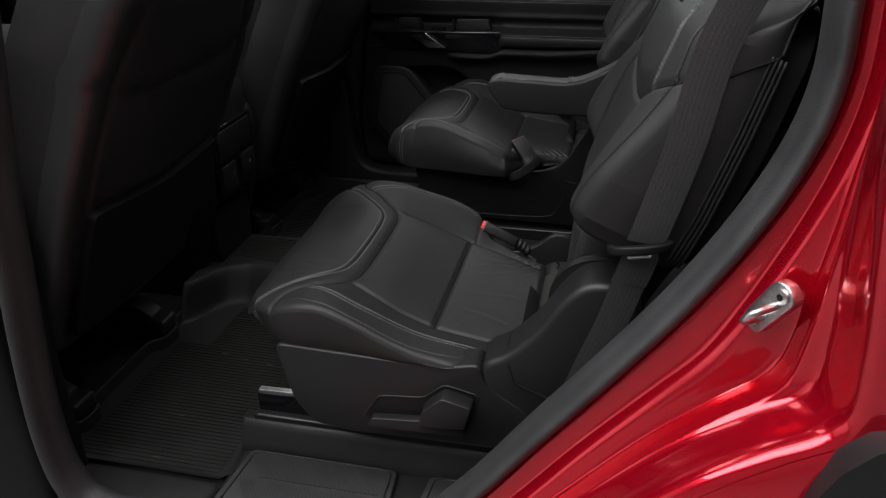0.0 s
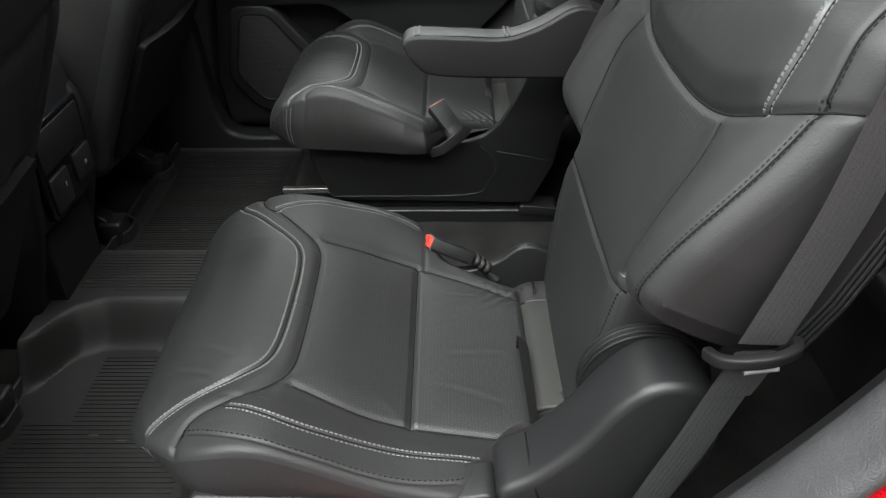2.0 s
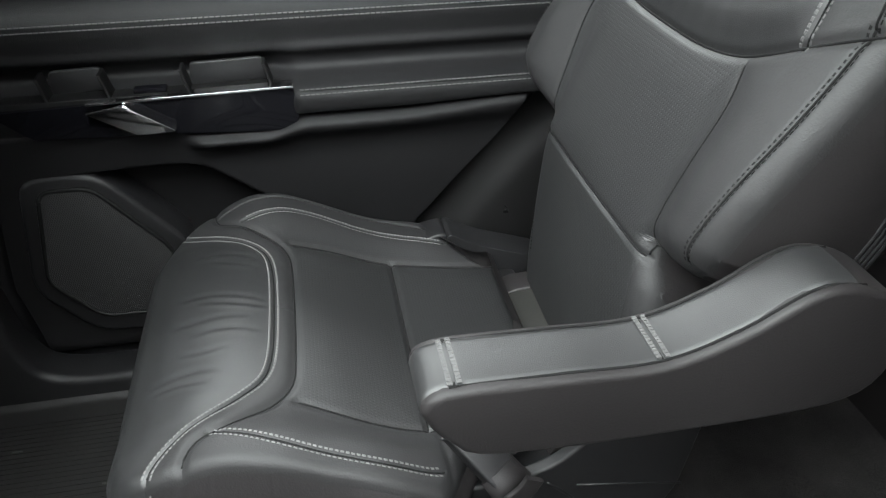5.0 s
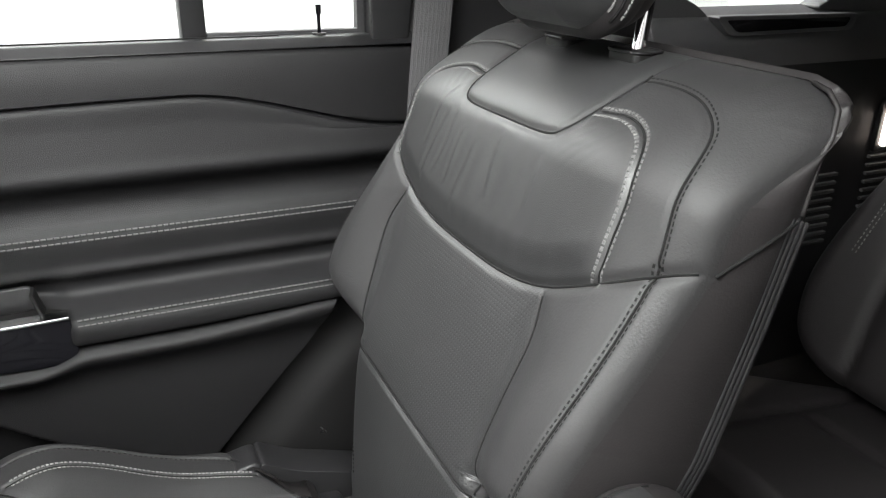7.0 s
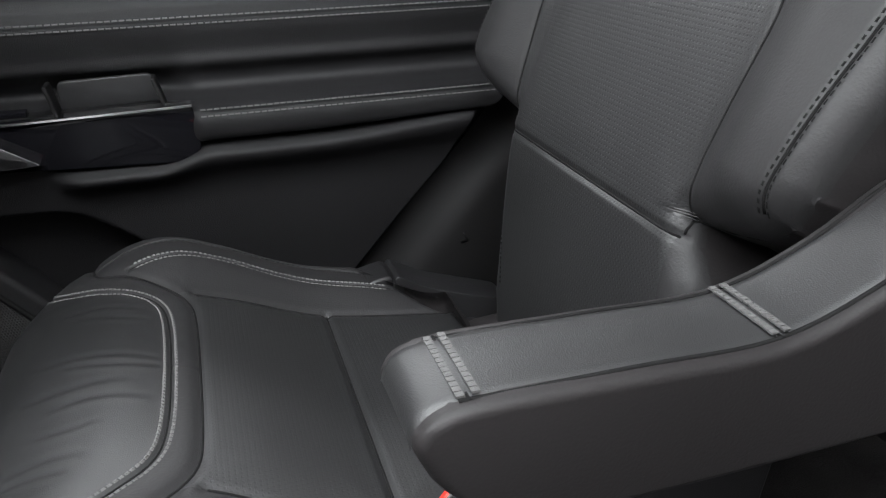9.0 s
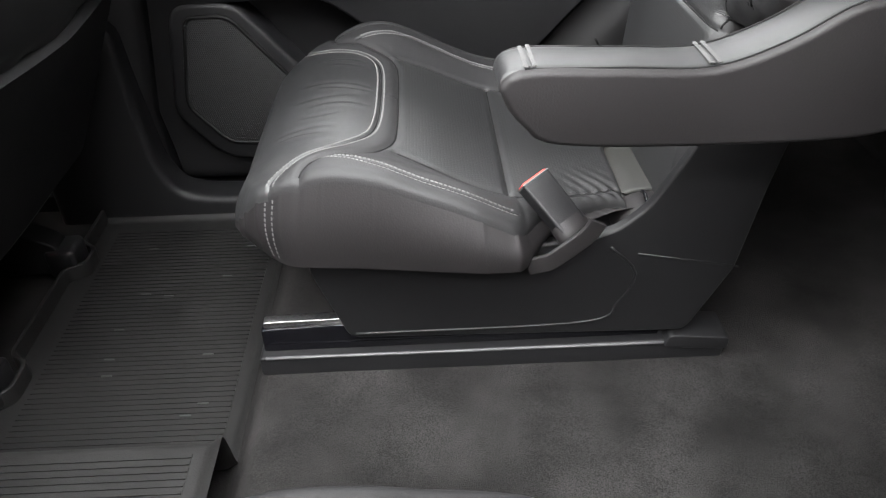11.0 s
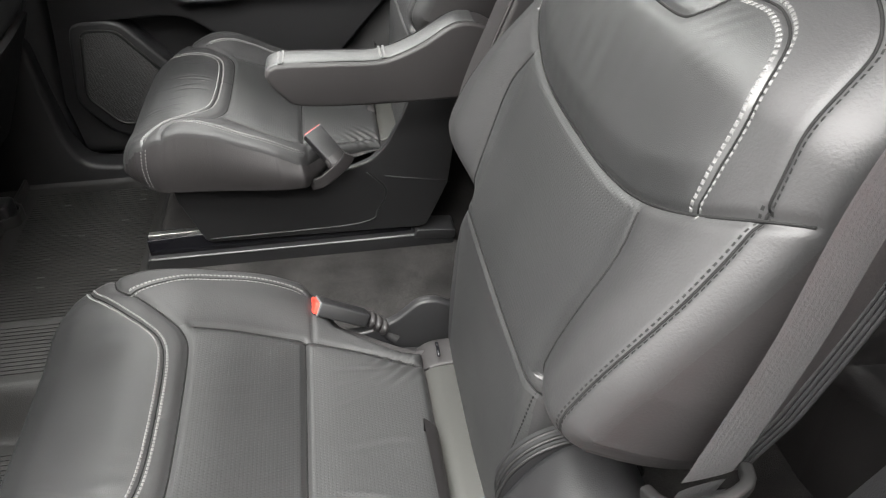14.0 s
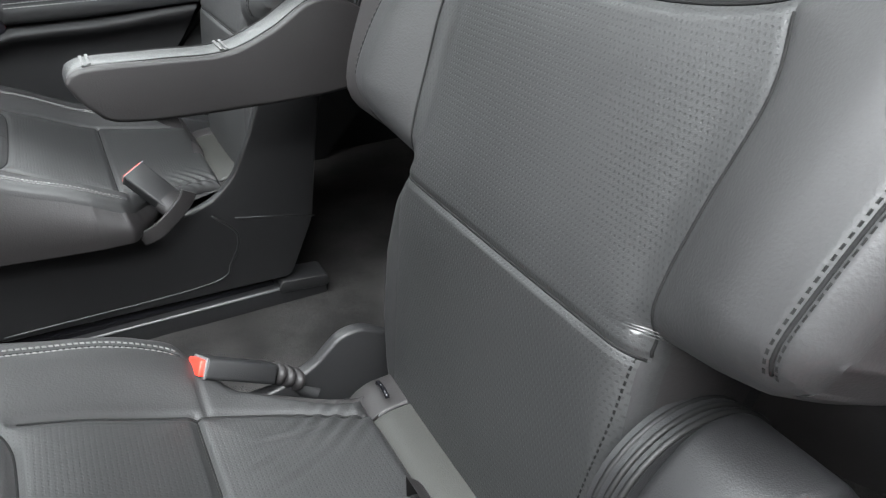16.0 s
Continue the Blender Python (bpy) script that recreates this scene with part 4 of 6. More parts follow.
    for pair in (0.079, 0.2185):
        for xs in (pair - 0.0031, pair + 0.0031):
            bm = bmesh.new()
            zz = float(np.interp(xs, [0.06, 0.08, 0.15, 0.218, 0.236], [0.434, 0.4387, 0.4372, 0.4364, 0.4385]))
            for k in range(13):
                b = b0 + 0.009 + k * (b1 - b0 - 0.018) / 12
                x, z = arm_place(xs, zz + 0.0021)
                turn = Matrix.Identity(4) if arm_down else Matrix.Rotation(math.radians(67), 4, "Y")
                bmesh.ops.create_cube(bm, size=1, matrix=Matrix.Translation((x + offset, Y(b), z)) @ turn @ Matrix.Diagonal((0.0034, 0.0029, 0.0010, 1)))
            part("stitching", bm, THREAD_GREY, arm, "white contrast stitching")
        x, z = arm_place(pair, float(np.interp(pair, [0.08, 0.218, 0.236], [0.4387, 0.4364, 0.4375])))
        part("top_seam", rod((x + offset, Y(b0 + 0.006), z), (x + offset, Y(b1 - 0.006), z), 0.0009, 6), THREAD_DARK, arm, smooth=60)
    part("armrest_pivot", rod((0.34 + offset, Y(0.16), 0.432), (0.34 + offset, Y(0.25), 0.432), 0.032, 24), PLASTIC, arm, smooth=40)

    # buckle: upright in a leather sleeve, or lying along the cushion on a ribbed stalk
    if arm_down:
        foot, tip, half, thick = np.array((0.141, 0.205, 0.236)), np.array((0.104, 0.169, 0.274)), 0.0168, 0.0095
        face_n = np.cross((0.026, -0.021, 0.012), tip - foot)
    else:
        foot, tip, face_n, half, thick = np.array((0.158, 0.190, 0.220)), np.array((0.098, 0.190, 0.249)), np.array((0.15, 0.42, 0.9)), 0.0165, 0.009
    d = (tip - foot) / np.linalg.norm(tip - foot)
    face_n = face_n - d * (face_n @ d)
    face_n /= np.linalg.norm(face_n)
    wide = np.cross(d, face_n)

    def buckle_piece(k0, k1, w, t, taper=1.0, bevel=0.003):
        bm = bmesh.new()
        vs = []
        for k, f in ((k0, taper), (k1, 1.0)):
            for i, j in ((-1, -1), (1, -1), (1, 1), (-1, 1)):
                q = foot + (tip - foot) * k + wide * (i * w * f) + face_n * (j * t)
                vs.append(bm.verts.new((q[0] + offset, Y(q[1]), q[2])))
        for f in ((0, 1, 2, 3), (4, 5, 6, 7), (0, 1, 5, 4), (1, 2, 6, 5), (2, 3, 7, 6), (3, 0, 4, 7)):
            bm.faces.new([vs[i] for i in f])
        bmesh.ops.recalc_face_normals(bm, faces=bm.faces)
        bmesh.ops.bevel(bm, geom=bm.edges[:], offset=bevel, segments=3, profile=0.5, affect="EDGES", clamp_overlap=True)
        return bm
    body = part("buckle", buckle_piece(-0.02, 0.95, half, thick, 0.92), PLASTIC, seat, "black plastic belt buckle", smooth=40)
    part("release_button", buckle_piece(0.86, 0.985 if arm_down else 1.03, half * 0.94, thick * 0.78, 1.0, 0.0015), BUCKLE_RED, body, "red release button", smooth=40)
    part("buckle_rim", buckle_piece(0.925, 0.962, half * 1.01, thick * 1.02, 1.0, 0.001), TRIM_GREY, body, smooth=40)
    if arm_down:
        path = smooth_line([(0.151, 0.211, 0.225), foot - d * 0.004, foot + d * 0.009], 16)
        width_at = np.interp(np.linspace(0, 1, 16), [0, 0.5, 1], [0.0205, 0.020, 0.0192])
        rows = []
        for q, w in zip(path, width_at):
            rows.append([(q[0] + wide[0] * w * math.cos(t) + face_n[0] * 0.0120 * math.sin(t) + offset, Y(q[1] + wide[1] * w * math.cos(t) + face_n[1] * 0.0120 * math.sin(t)), q[2] + wide[2] * w * math.cos(t) + face_n[2] * 0.0120 * math.sin(t)) for t in np.linspace(0, 2 * math.pi, 20, endpoint=False)])
        bm = grid_bm(np.array(rows), close_v=True)
        caps(bm)
        part("buckle_sleeve", bm, LEATHER_SIDE, body, "black leather sleeve", smooth=60)
        flap = [(0.096, 0.225, 0.206), (0.108, 0.228, 0.211), (0.120, 0.231, 0.218), (0.150, 0.230, 0.243), (0.160, 0.229, 0.258)]
        part("sleeve_flap", sweep([(x + offset, Y(b), z) for x, b, z in smooth_line(flap, 24)], rounded([(-0.0025, -0.011), (0.0025, -0.011), (0.0025, 0.008), (-0.0025, 0.008)], 0.002), up=(0, 0, 1)), LEATHER_SIDE, body, "folded leather edge", smooth=60)
    else:
        for k in range(3):
            q = foot + np.array((0.006 + 0.0070 * k, -0.003 * k, -0.003 - 0.004 * k))
            rib = [(q[0] + wide[0] * 0.0125 * math.cos(t) + face_n[0] * 0.006 * math.sin(t) + offset, Y(q[1] + wide[1] * 0.0125 * math.cos(t) + face_n[1] * 0.006 * math.sin(t)), q[2] + wide[2] * 0.0125 * math.cos(t) + face_n[2] * 0.006 * math.sin(t)) for t in np.linspace(0, 2 * math.pi, 21)]
            part("stalk_rib", sweep(rib, ring(0.0046, 8), up=tuple(d)), LEATHER_SIDE, body, "ribbed black stalk", smooth=180)
        part("stalk", rod((foot[0] + offset, Y(foot[1]), foot[2]), (foot[0] + 0.036 + offset, Y(foot[1] - 0.012), foot[2] - 0.03), 0.008, 14), PLASTIC, body, smooth=60)
    return seat


build_seat(1, False, "black leather captain's seat with white stitching, armrest folded up", 0.0, -0.006, 0.009)
build_seat(-1, True, "black leather captain's seat with white stitching, armrest folded down")

# ---- showroom around the car ----
GROUND = -0.42


def setting(name, bm, mat, label, category="", smooth=None):
    ob = part(name, bm, mat, None, label, smooth)
    return tagged(ob, label, category or name.split("_")[0], kind="structure")


setting("ground", block(-6, 6, -6, 6, GROUND - 0.1, GROUND, 0), FLOOR_TILE, "grey polished showroom floor", "floor")
# South wall and ceiling are out of view; their dark paint cuts side light.
setting("wall_south", block(-6, 6, -6.1, -6.0, GROUND, 3.4, 0), WALL_GREY, "unseen showroom wall, darkened to cut side light", "wall")
setting("wall_north", block(-6, 6, 6.0, 6.1, GROUND, 3.4, 0), WALL_PAINT, "plain white showroom wall", "wall")
setting("wall_west", block(-6.1, -6, -6.1, 6.1, GROUND, 3.4, 0), WALL_PAINT, "plain white showroom wall", "wall")
setting("wall_east", block(6, 6.1, -6.1, 6.1, GROUND, 3.4, 0), WALL_PAINT, "plain white showroom wall", "wall")
setting("ceiling", block(-6.1, 6.1, -6.1, 6.1, 3.4, 3.5, 0), WALL_GREY, "unseen showroom ceiling, darkened to cut bounced light", "ceiling")

# ---- car floor ----
FLOOR_LOW, FLOOR_HIGH = -0.035, 0.040
setting("cabin_floor", block(-1.6, 2.1, -0.70, 0.74, -0.12, FLOOR_LOW - 0.004, 0), CARPET, "black carpeted cabin floor", "floor")


def carpet_height(x, y):
    edge = step(-0.235, -0.19, x)
    bumps = 0.0015 * wavy(x, y, 40, 40, 21)
    return FLOOR_LOW - 0.002 + (FLOOR_HIGH - FLOOR_LOW) * edge + bumps * edge


xs, ys = np.linspace(-0.245, 0.75, 90), np.linspace(-0.565, 0.74, 90)
X, Y2 = np.meshgrid(xs, ys, indexing="ij")
setting("carpet", grid_bm(np.stack([X, Y2, carpet_height(X, Y2)], -1)), CARPET, "worn black carpet between the seats", "carpet", smooth=180)

# ---- rubber mat, one piece across the car, with ribs and a step over the tunnel ----
floor_mat = thing("floor_mat", -0.38, 0.0, FLOOR_LOW, "black ribbed rubber floor mat with raised rim", "floor mat")


def mat_height(x, y):
    # the hump over the tunnel widens towards the console
    edge = -0.070 - 0.02 * step(-0.44, -0.49, x) - 0.09 * step(-0.48, -0.545, x)
    return FLOOR_LOW + 0.075 * step(edge - 0.026, edge + 0.024, y) * (1 - step(0.094, 0.122, y))


xs = np.linspace(-0.545, -0.222, 70)
ys = np.r_[np.linspace(-0.615, 0.665, 260)]
X, Y2 = np.meshgrid(xs, ys, indexing="ij")
Z = mat_height(X, Y2) + 0.010 * step(-0.24, -0.222, X) + 0.014 * step(0.645, 0.665, Y2) + 0.012 * (1 - step(-0.615, -0.597, Y2))
part("tray", grid_bm(np.stack([X, Y2, Z], -1)), MAT_RUBBER, floor_mat, smooth=40)
# a raised rim along the front, notched round the feet of the front seats
for s in (1, -1):
    notch = rounded([(-0.543, 0.660 * s), (-0.543, 0.560 * s), (-0.520, 0.545 * s), (-0.520, 0.505 * s), (-0.548, 0.490 * s), (-0.548, 0.305 * s), (-0.523, 0.290 * s), (-0.523, 0.240 * s), (-0.545, 0.225 * s), (-0.545, 0.150 * s)], 0.012)
    part("front_rim", sweep([(x, y, FLOOR_LOW + 0.006) for x, y in notch[3:-3]], rounded([(-0.004, -0.012), (0.004, -0.012), (0.003, 0.018), (-0.003, 0.018)], 0.003), up=(0, 0, 1)), MAT_RUBBER, floor_mat, "raised rim", smooth=50)
rib_y = [y for y in np.arange(-0.59, 0.62, 0.0088) if not (-0.112 < y < -0.030 or 0.080 < y < 0.14)]
ribs = bmesh.new()
for y in rib_y:
    z = float(mat_height(-0.35, np.array(y)))
    x0 = -0.51 if not -0.26 < y < -0.02 else -0.44
    bmesh.ops.create_cube(ribs, size=1, matrix=Matrix.Translation(((x0 - 0.251) / 2, y, z + 0.0007)) @ Matrix.Diagonal((-0.251 - x0, 0.0046, 0.0018, 1)))
tagged(part("ribs", ribs, MAT_RUBBER, floor_mat), kind="stuff")
for k in range(26):
    x, y = random.uniform(-0.50, -0.27), random.uniform(-0.6, 0.6)
    if -0.26 < y < -0.02 or 0.08 < y < 0.15:
        continue
    z = float(mat_height(x, np.array(y)))
    part("wear_mark", block(x, x + 0.014, y, y + 0.003, z + 0.0020, z + 0.0032, 0.0005), MARK_GREY, floor_mat, "paler raised wear mark")

# ---- door opening beside the camera: seal, sill, painted jamb ----
OPEN_REAR = [(0.470, 1.00), (0.474, 0.86), (0.480, 0.73), (0.482, 0.655), (0.468, 0.589), (0.436, 0.515), (0.386, 0.428), (0.318, 0.331), (0.258, 0.250), (0.19, 0.155), (0.12, 0.075), (0.05, 0.030), (-0.04, 0.010)]
OPEN_FRONT = [(-0.26, 0.0), (-0.365, 0.012), (-0.402, 0.06), (-0.411, 0.15), (-0.404, 0.26), (-0.39, 0.38), (-0.375, 0.50), (-0.34, 0.70), (-0.30, 1.0)]
opening = np.array(smooth_line(OPEN_REAR + OPEN_FRONT, 160))
car_body = thing("car_body", 0.5, -0.85, GROUND, "glossy red car body around an open rear door", "car body")


def offset_line(line, e):
    d = np.gradient(line, axis=0)
    d /= np.linalg.norm(d, axis=1)[:, None]
    return line + np.stack([d[:, 1], -d[:, 0]], 1) * -e


# the seal has a broad lip that covers the trim's edge and a round bulb outside it
rows = []
for e, y in ((0.004, -0.725), (0.003, -0.745), (-0.002, -0.757), (-0.009, -0.760), (-0.014, -0.753), (-0.016, -0.744), (-0.017, -0.738), (-0.019, -0.730), (-0.020, -0.720), (-0.018, -0.712), (-0.012, -0.706)):
    line = offset_line(opening, e)
    rows.append(np.stack([line[:, 0], np.full(len(line), y), line[:, 1]], 1))
bm = grid_bm(np.array(smooth_rows(rows)))
bmesh.ops.recalc_face_normals(bm, faces=bm.faces)
part("door_seal", bm, RUBBER, car_body, "black rubber door seal", smooth=180)


n_rear = 84
rear = opening[:n_rear]
OUTER = [(0.480, 1.0), (0.480, 0.86), (0.481, 0.76), (0.485, 0.63), (0.494, 0.553), (0.503, 0.47), (0.500, 0.412), (0.449, 0.375), (0.387, 0.326), (0.30, 0.235), (0.20, 0.13), (0.10, 0.04), (0.0, -0.01)]
outer = np.array(smooth_line(OUTER, n_rear))
rows = []
for k, y, lift in ((0.0, -0.722, -0.004), (0.0, -0.736, 0.001), (0.0, -0.744, 0.005), (0.03, -0.747, 0.008), (0.10, -0.749, 0.012), (0.18, -0.752, 0.016), (0.22, -0.762, 0.018), (0.26, -0.768, 0.020), (0.34, -0.770, 0.022), (0.50, -0.773, 0.022), (0.60, -0.776, 0.020), (0.65, -0.783, 0.017), (0.68, -0.796, 0.014), (0.70, -0.808, 0.010), (0.75, -0.813, 0.006), (0.80, -0.815, 0.005), (0.88, -0.822, 0.004), (0.95, -0.842, 0.002), (1.0, -0.866, 0.0), (1.01, -0.876, 0.006), (1.02, -0.880, 0.02)):
    base = offset_line(rear, lift)
    line = base * (1 - k) + (outer + (base - rear)) * k
    rows.append(np.stack([line[:, 0], np.full(n_rear, y), line[:, 1]], 1))
bm = grid_bm(np.array(smooth_rows(rows, 70)))
bmesh.ops.recalc_face_normals(bm, faces=bm.faces)
part("door_jamb", bm, RED, car_body, "glossy red painted door jamb", smooth=180)
skin = np.array([np.stack([outer[:, 0] + d + 0.018, np.full(n_rear, y), outer[:, 1]], 1) for d, y in ((0.0, -0.879), (0.02, -0.884), (0.06, -0.888), (0.3, -0.900), (0.9, -0.90), (1.6, -0.86))])
bm = grid_bm(skin)
part("rear_quarter_panel", bm, RED, car_body, "glossy red quarter panel", smooth=180)
part("wheel_arch", sweep([(x, -0.885, z) for x, z in smooth_line([(0.47, -0.15), (0.475, 0.12), (0.490, 0.30), (0.512, 0.385), (0.56, 0.42), (0.70, 0.47), (1.0, 0.50)], 40)], [(-0.05, -0.02), (0.016, -0.02), (0.016, 0.02), (-0.05, 0.02)], up=(0, 1, 0)), PLASTIC, car_body, "black plastic wheel arch lip", smooth=40)
# striker: a plate with two bolts and a steel loop that stands forward of it
S_AT, S_OUT, S_UP = Vector((0.452, -0.783, 0.466)), Vector((-0.80, -0.60, 0.0)).normalized(), Vector((0.55, -0.30, 0.80)).normalized()
S_SIDE = S_OUT.cross(S_UP).normalized()
S_UP = S_SIDE.cross(S_OUT).normalized()


def on_striker(bm):
    for v in bm.verts:
        v.co = S_AT + (S_SIDE * v.co.x + S_UP * v.co.y + S_OUT * v.co.z) * 0.85
    bmesh.ops.recalc_face_normals(bm, faces=bm.faces)
    return bm


striker = part("striker_plate", on_striker(prism(rounded([(-0.016, -0.036), (0.012, -0.038), (0.018, 0.030), (0.004, 0.040), (-0.014, 0.034)], 0.010), -0.012, 0.003, 0.002, axis="z")), STEEL, car_body, "zinc-plated door striker plate", smooth=40)
bow = smooth_line([(-0.004, 0.014, 0.0), (-0.004, 0.014, 0.016), (-0.004, 0.010, 0.030), (-0.004, -0.002, 0.034), (-0.004, -0.010, 0.028), (-0.004, -0.012, 0.012), (-0.004, -0.012, 0.0)], 30)
part("striker_bar", on_striker(sweep(bow, ring(0.0046, 10), up=(1, 0, 0))), STEEL, striker, "zinc-plated striker loop", smooth=60)
for y in (-0.026, 0.026):
    part("bolt", on_striker(rod((0.0, y, 0.002), (0.0, y, 0.0065), 0.0085, 20)), STEEL, striker, smooth=30)
    part("bolt_socket", on_striker(rod((0.0, y, 0.005), (0.0, y, 0.0072), 0.0040, 6)), PIANO_MATT, striker, smooth=30)
# sill and side trims inside the seal
setting("sill_trim", prism([(-0.214, -0.12), (0.5, -0.12), (0.5, 0.006), (-0.214, 0.006)], -0.735, -0.560, 0.012, 3), MAT_RUBBER, "black door sill", "sill", smooth=40)
setting("sill_trim_front", prism([(-0.52, -0.12), (-0.216, -0.12), (-0.216, 0.002), (-0.52, 0.002)], -0.735, -0.640, 0.014, 3), MAT_RUBBER, "black door sill", "sill", smooth=40)
scuff = thing("scuff_plate", 0.05, -0.65, 0.01, "ribbed black rubber sill tread", "tread plate")
for x0, x1 in ((-0.205, 0.050), (0.078, 0.30)):
    tread = part("tread", prism(rounded([(x0, -0.700), (x1, -0.700), (x1 - 0.01, -0.580), (x0 + 0.012, -0.580)], 0.012), 0.006, 0.0165, 0.003, axis="z"), RUBBER, scuff, smooth=40)
    bm = bmesh.new()
    n = int((x1 - x0) / 0.0075)
    for k in range(1, n - 1):
        x = x0 + 0.030 + k * (x1 - x0 - 0.060) / n
        for y0, y1, sl in ((-0.690, -0.642, 0.6), (-0.640, -0.592, 0.6)):
            bmesh.ops.create_cube(bm, size=1, matrix=Matrix.Translation((x, (y0 + y1) / 2, 0.0172)) @ Matrix.Rotation(sl, 4, "Z") @ Matrix.Diagonal((0.0026, 0.052, 0.0022, 1)))
    tagged(part("tread_ribs", bm, RUBBER, tread), kind="stuff")
    border = rounded([(x0 + 0.012, -0.695), (x1 - 0.012, -0.695), (x1 - 0.018, -0.585), (x0 + 0.020, -0.585)], 0.012)
    part("tread_border", sweep([(x, y, 0.0168) for x, y in border + border[:2]], ring(0.0016, 6), up=(0, 0, 1)), MAT_RUBBER, tread, smooth=180)
setting("riser_trim", prism(rounded([(-0.535, 0.004), (-0.578, 0.004), (-0.574, 0.018), (-0.562, 0.046), (-0.556, 0.054), (-0.535, 0.056)], 0.005), -0.215, 0.42, 0.003, axis="x"), PLASTIC, "charcoal plastic riser below the seat rail", "trim", smooth=40)

# trim between seal and seat along the rear of the opening (inner wheel-house and pillar)
inner_rows = []
for e, y in ((0.0, -0.712), (0.012, -0.698), (0.02, -0.672), (0.05, -0.660), (0.12, -0.655), (0.30, -0.650), (0.42, -0.650)):
    line = offset_line(rear, e)
    inner_rows.append(np.stack([np.maximum(line[:, 0], rear[:, 0]), np.full(n_rear, y), line[:, 1] - 0.3 * max(0, e - 0.05)], 1))
bm = grid_bm(np.array(inner_rows))
bmesh.ops.recalc_face_normals(bm, faces=bm.faces)
setting("side_trim", bm, PLASTIC, "dark plastic trim inside the door opening", "trim", smooth=180)
setting("wall_left_rear", block(0.56, 2.0, -0.70, -0.665, -0.12, 0.72, 0.004), PLASTIC, "dark plastic cargo side trim", "trim")
# The front pillar's shade is put into its colour, blacker than the other trims.
setting("pillar_left_front", prism(rounded([(-0.435, -0.735), (-0.435, -0.64), (-0.60, -0.64), (-0.60, -0.80)], 0.02), -0.05, 1.1, 0.01, axis="z"), PIANO_MATT, "plastic pillar trim beside the open door, blackened for its shade", "trim", smooth=40)
setting("pillar_left_rear", prism(rounded([(0.57, -0.75), (0.57, -0.66), (0.74, -0.66), (0.74, -0.75)], 0.02), 0.6, 1.12, 0.01, axis="z"), TRIM_GREY, "grey pillar trim", "trim", smooth=40)

# ---- far side: door panel built from one cross-section ----
DOOR_SECTION = [(0.765, 0.694), (0.742, 0.694), (0.729, 0.690), (0.725, 0.682), (0.722, 0.668), (0.7205, 0.650), (0.7210, 0.6475), (0.7275, 0.6455), (0.7275, 0.6435), (0.7185, 0.6415), (0.716, 0.615), (0.711, 0.582), (0.708, 0.566), (0.714, 0.556), (0.728, 0.545), (0.734, 0.530), (0.730, 0.512), (0.722, 0.502), (0.717, 0.495), (0.716, 0.485), (0.718, 0.465), (0.716, 0.452), (0.724, 0.440), (0.722, 0.426), (0.700, 0.417), (0.684, 0.410), (0.678, 0.400), (0.678, 0.385), (0.682, 0.373), (0.692, 0.368), (0.695, 0.364), (0.684, 0.355), (0.677, 0.349), (0.680, 0.342), (0.694, 0.331), (0.700, 0.315), (0.702, 0.28), (0.706, 0.18), (0.714, 0.08), (0.715, 0.02), (0.735, 0.0), (0.765, 0.0)]
section = smooth_line(DOOR_SECTION, 330)
far_door = thing("rear_door", 0.0, 0.72, 0.0, "closed black car door with stitched armrest and gloss-black switch panel", "car door")
# the door's edge slopes forward over the wheel house; its front edge leans with the pillar
DOOR_REAR = np.array(smooth_line([(-0.02, 0.0), (0.06, 0.09), (0.142, 0.185), (0.225, 0.278), (0.308, 0.366), (0.365, 0.45), (0.405, 0.54), (0.43, 0.62), (0.445, 0.72)], 80))
POCKET_TOP = np.array(smooth_line([(-0.30, 0.312), (-0.20, 0.316), (-0.15, 0.312), (-0.117, 0.294), (-0.07, 0.258), (-0.014, 0.224), (0.05, 0.19), (0.09, 0.15)], 60))


def door_front(z):
    return np.interp(z, [0.0, 0.136, 0.42, 0.70], [-0.412, -0.428, -0.388, -0.375])


rows = []
q = np.array(section)
for u in np.linspace(0, 1, 170):
    x0, x1 = door_front(q[:, 1]), np.interp(q[:, 1], DOOR_REAR[:, 1], DOOR_REAR[:, 0])
    x = x0 + (x1 - x0) * u
    out = q[:, 0] + 0.018 * step(0.30, 0.62, x)
    # the crease falls away behind its peak
    z = q[:, 1] - 0.055 * step(0.14, 0.42, x) * np.exp(-((q[:, 1] - 0.640) / 0.03) ** 2) - 0.012 * (1 - step(-0.4, 0.14, x)) * np.exp(-((q[:, 1] - 0.645) / 0.02) ** 2)
    # the lip under the armrest dips into a grip and rises to the rear
    z = z + (0.014 * step(-0.055, 0.005, x) + 0.014 * step(0.1, 0.33, x)) * np.exp(-((q[:, 1] - 0.353) / 0.022) ** 2)
    dish = (1 - step(-0.035, 0.0, x)) * np.exp(-((q[:, 1] - 0.40) / 0.045) ** 2)
    out = out + 0.022 * dish * (q[:, 1] > 0.36)
    # ahead of the grip the panel runs straight down from the switches
    plain = (1 - step(-0.165, -0.125, x)) * step(0.29, 0.31, q[:, 1]) * (1 - step(0.366, 0.374, q[:, 1]))
    out = out * (1 - plain) + plain * np.interp(q[:, 1], [0.30, 0.37], [0.701, 0.692])
    # the pocket beside the loudspeaker lies deep in the panel
    depth = np.interp(x, POCKET_TOP[:, 0], POCKET_TOP[:, 1]) - q[:, 1]
    out = out + 0.050 * step(0.0, 0.012, depth) * step(-0.34, -0.30, x) * (1 - step(0.09, 0.12, x)) * step(0.05, 0.08, q[:, 1])
    rows.append(np.stack([x, out, z], 1))
bm = grid_bm(np.array(rows))
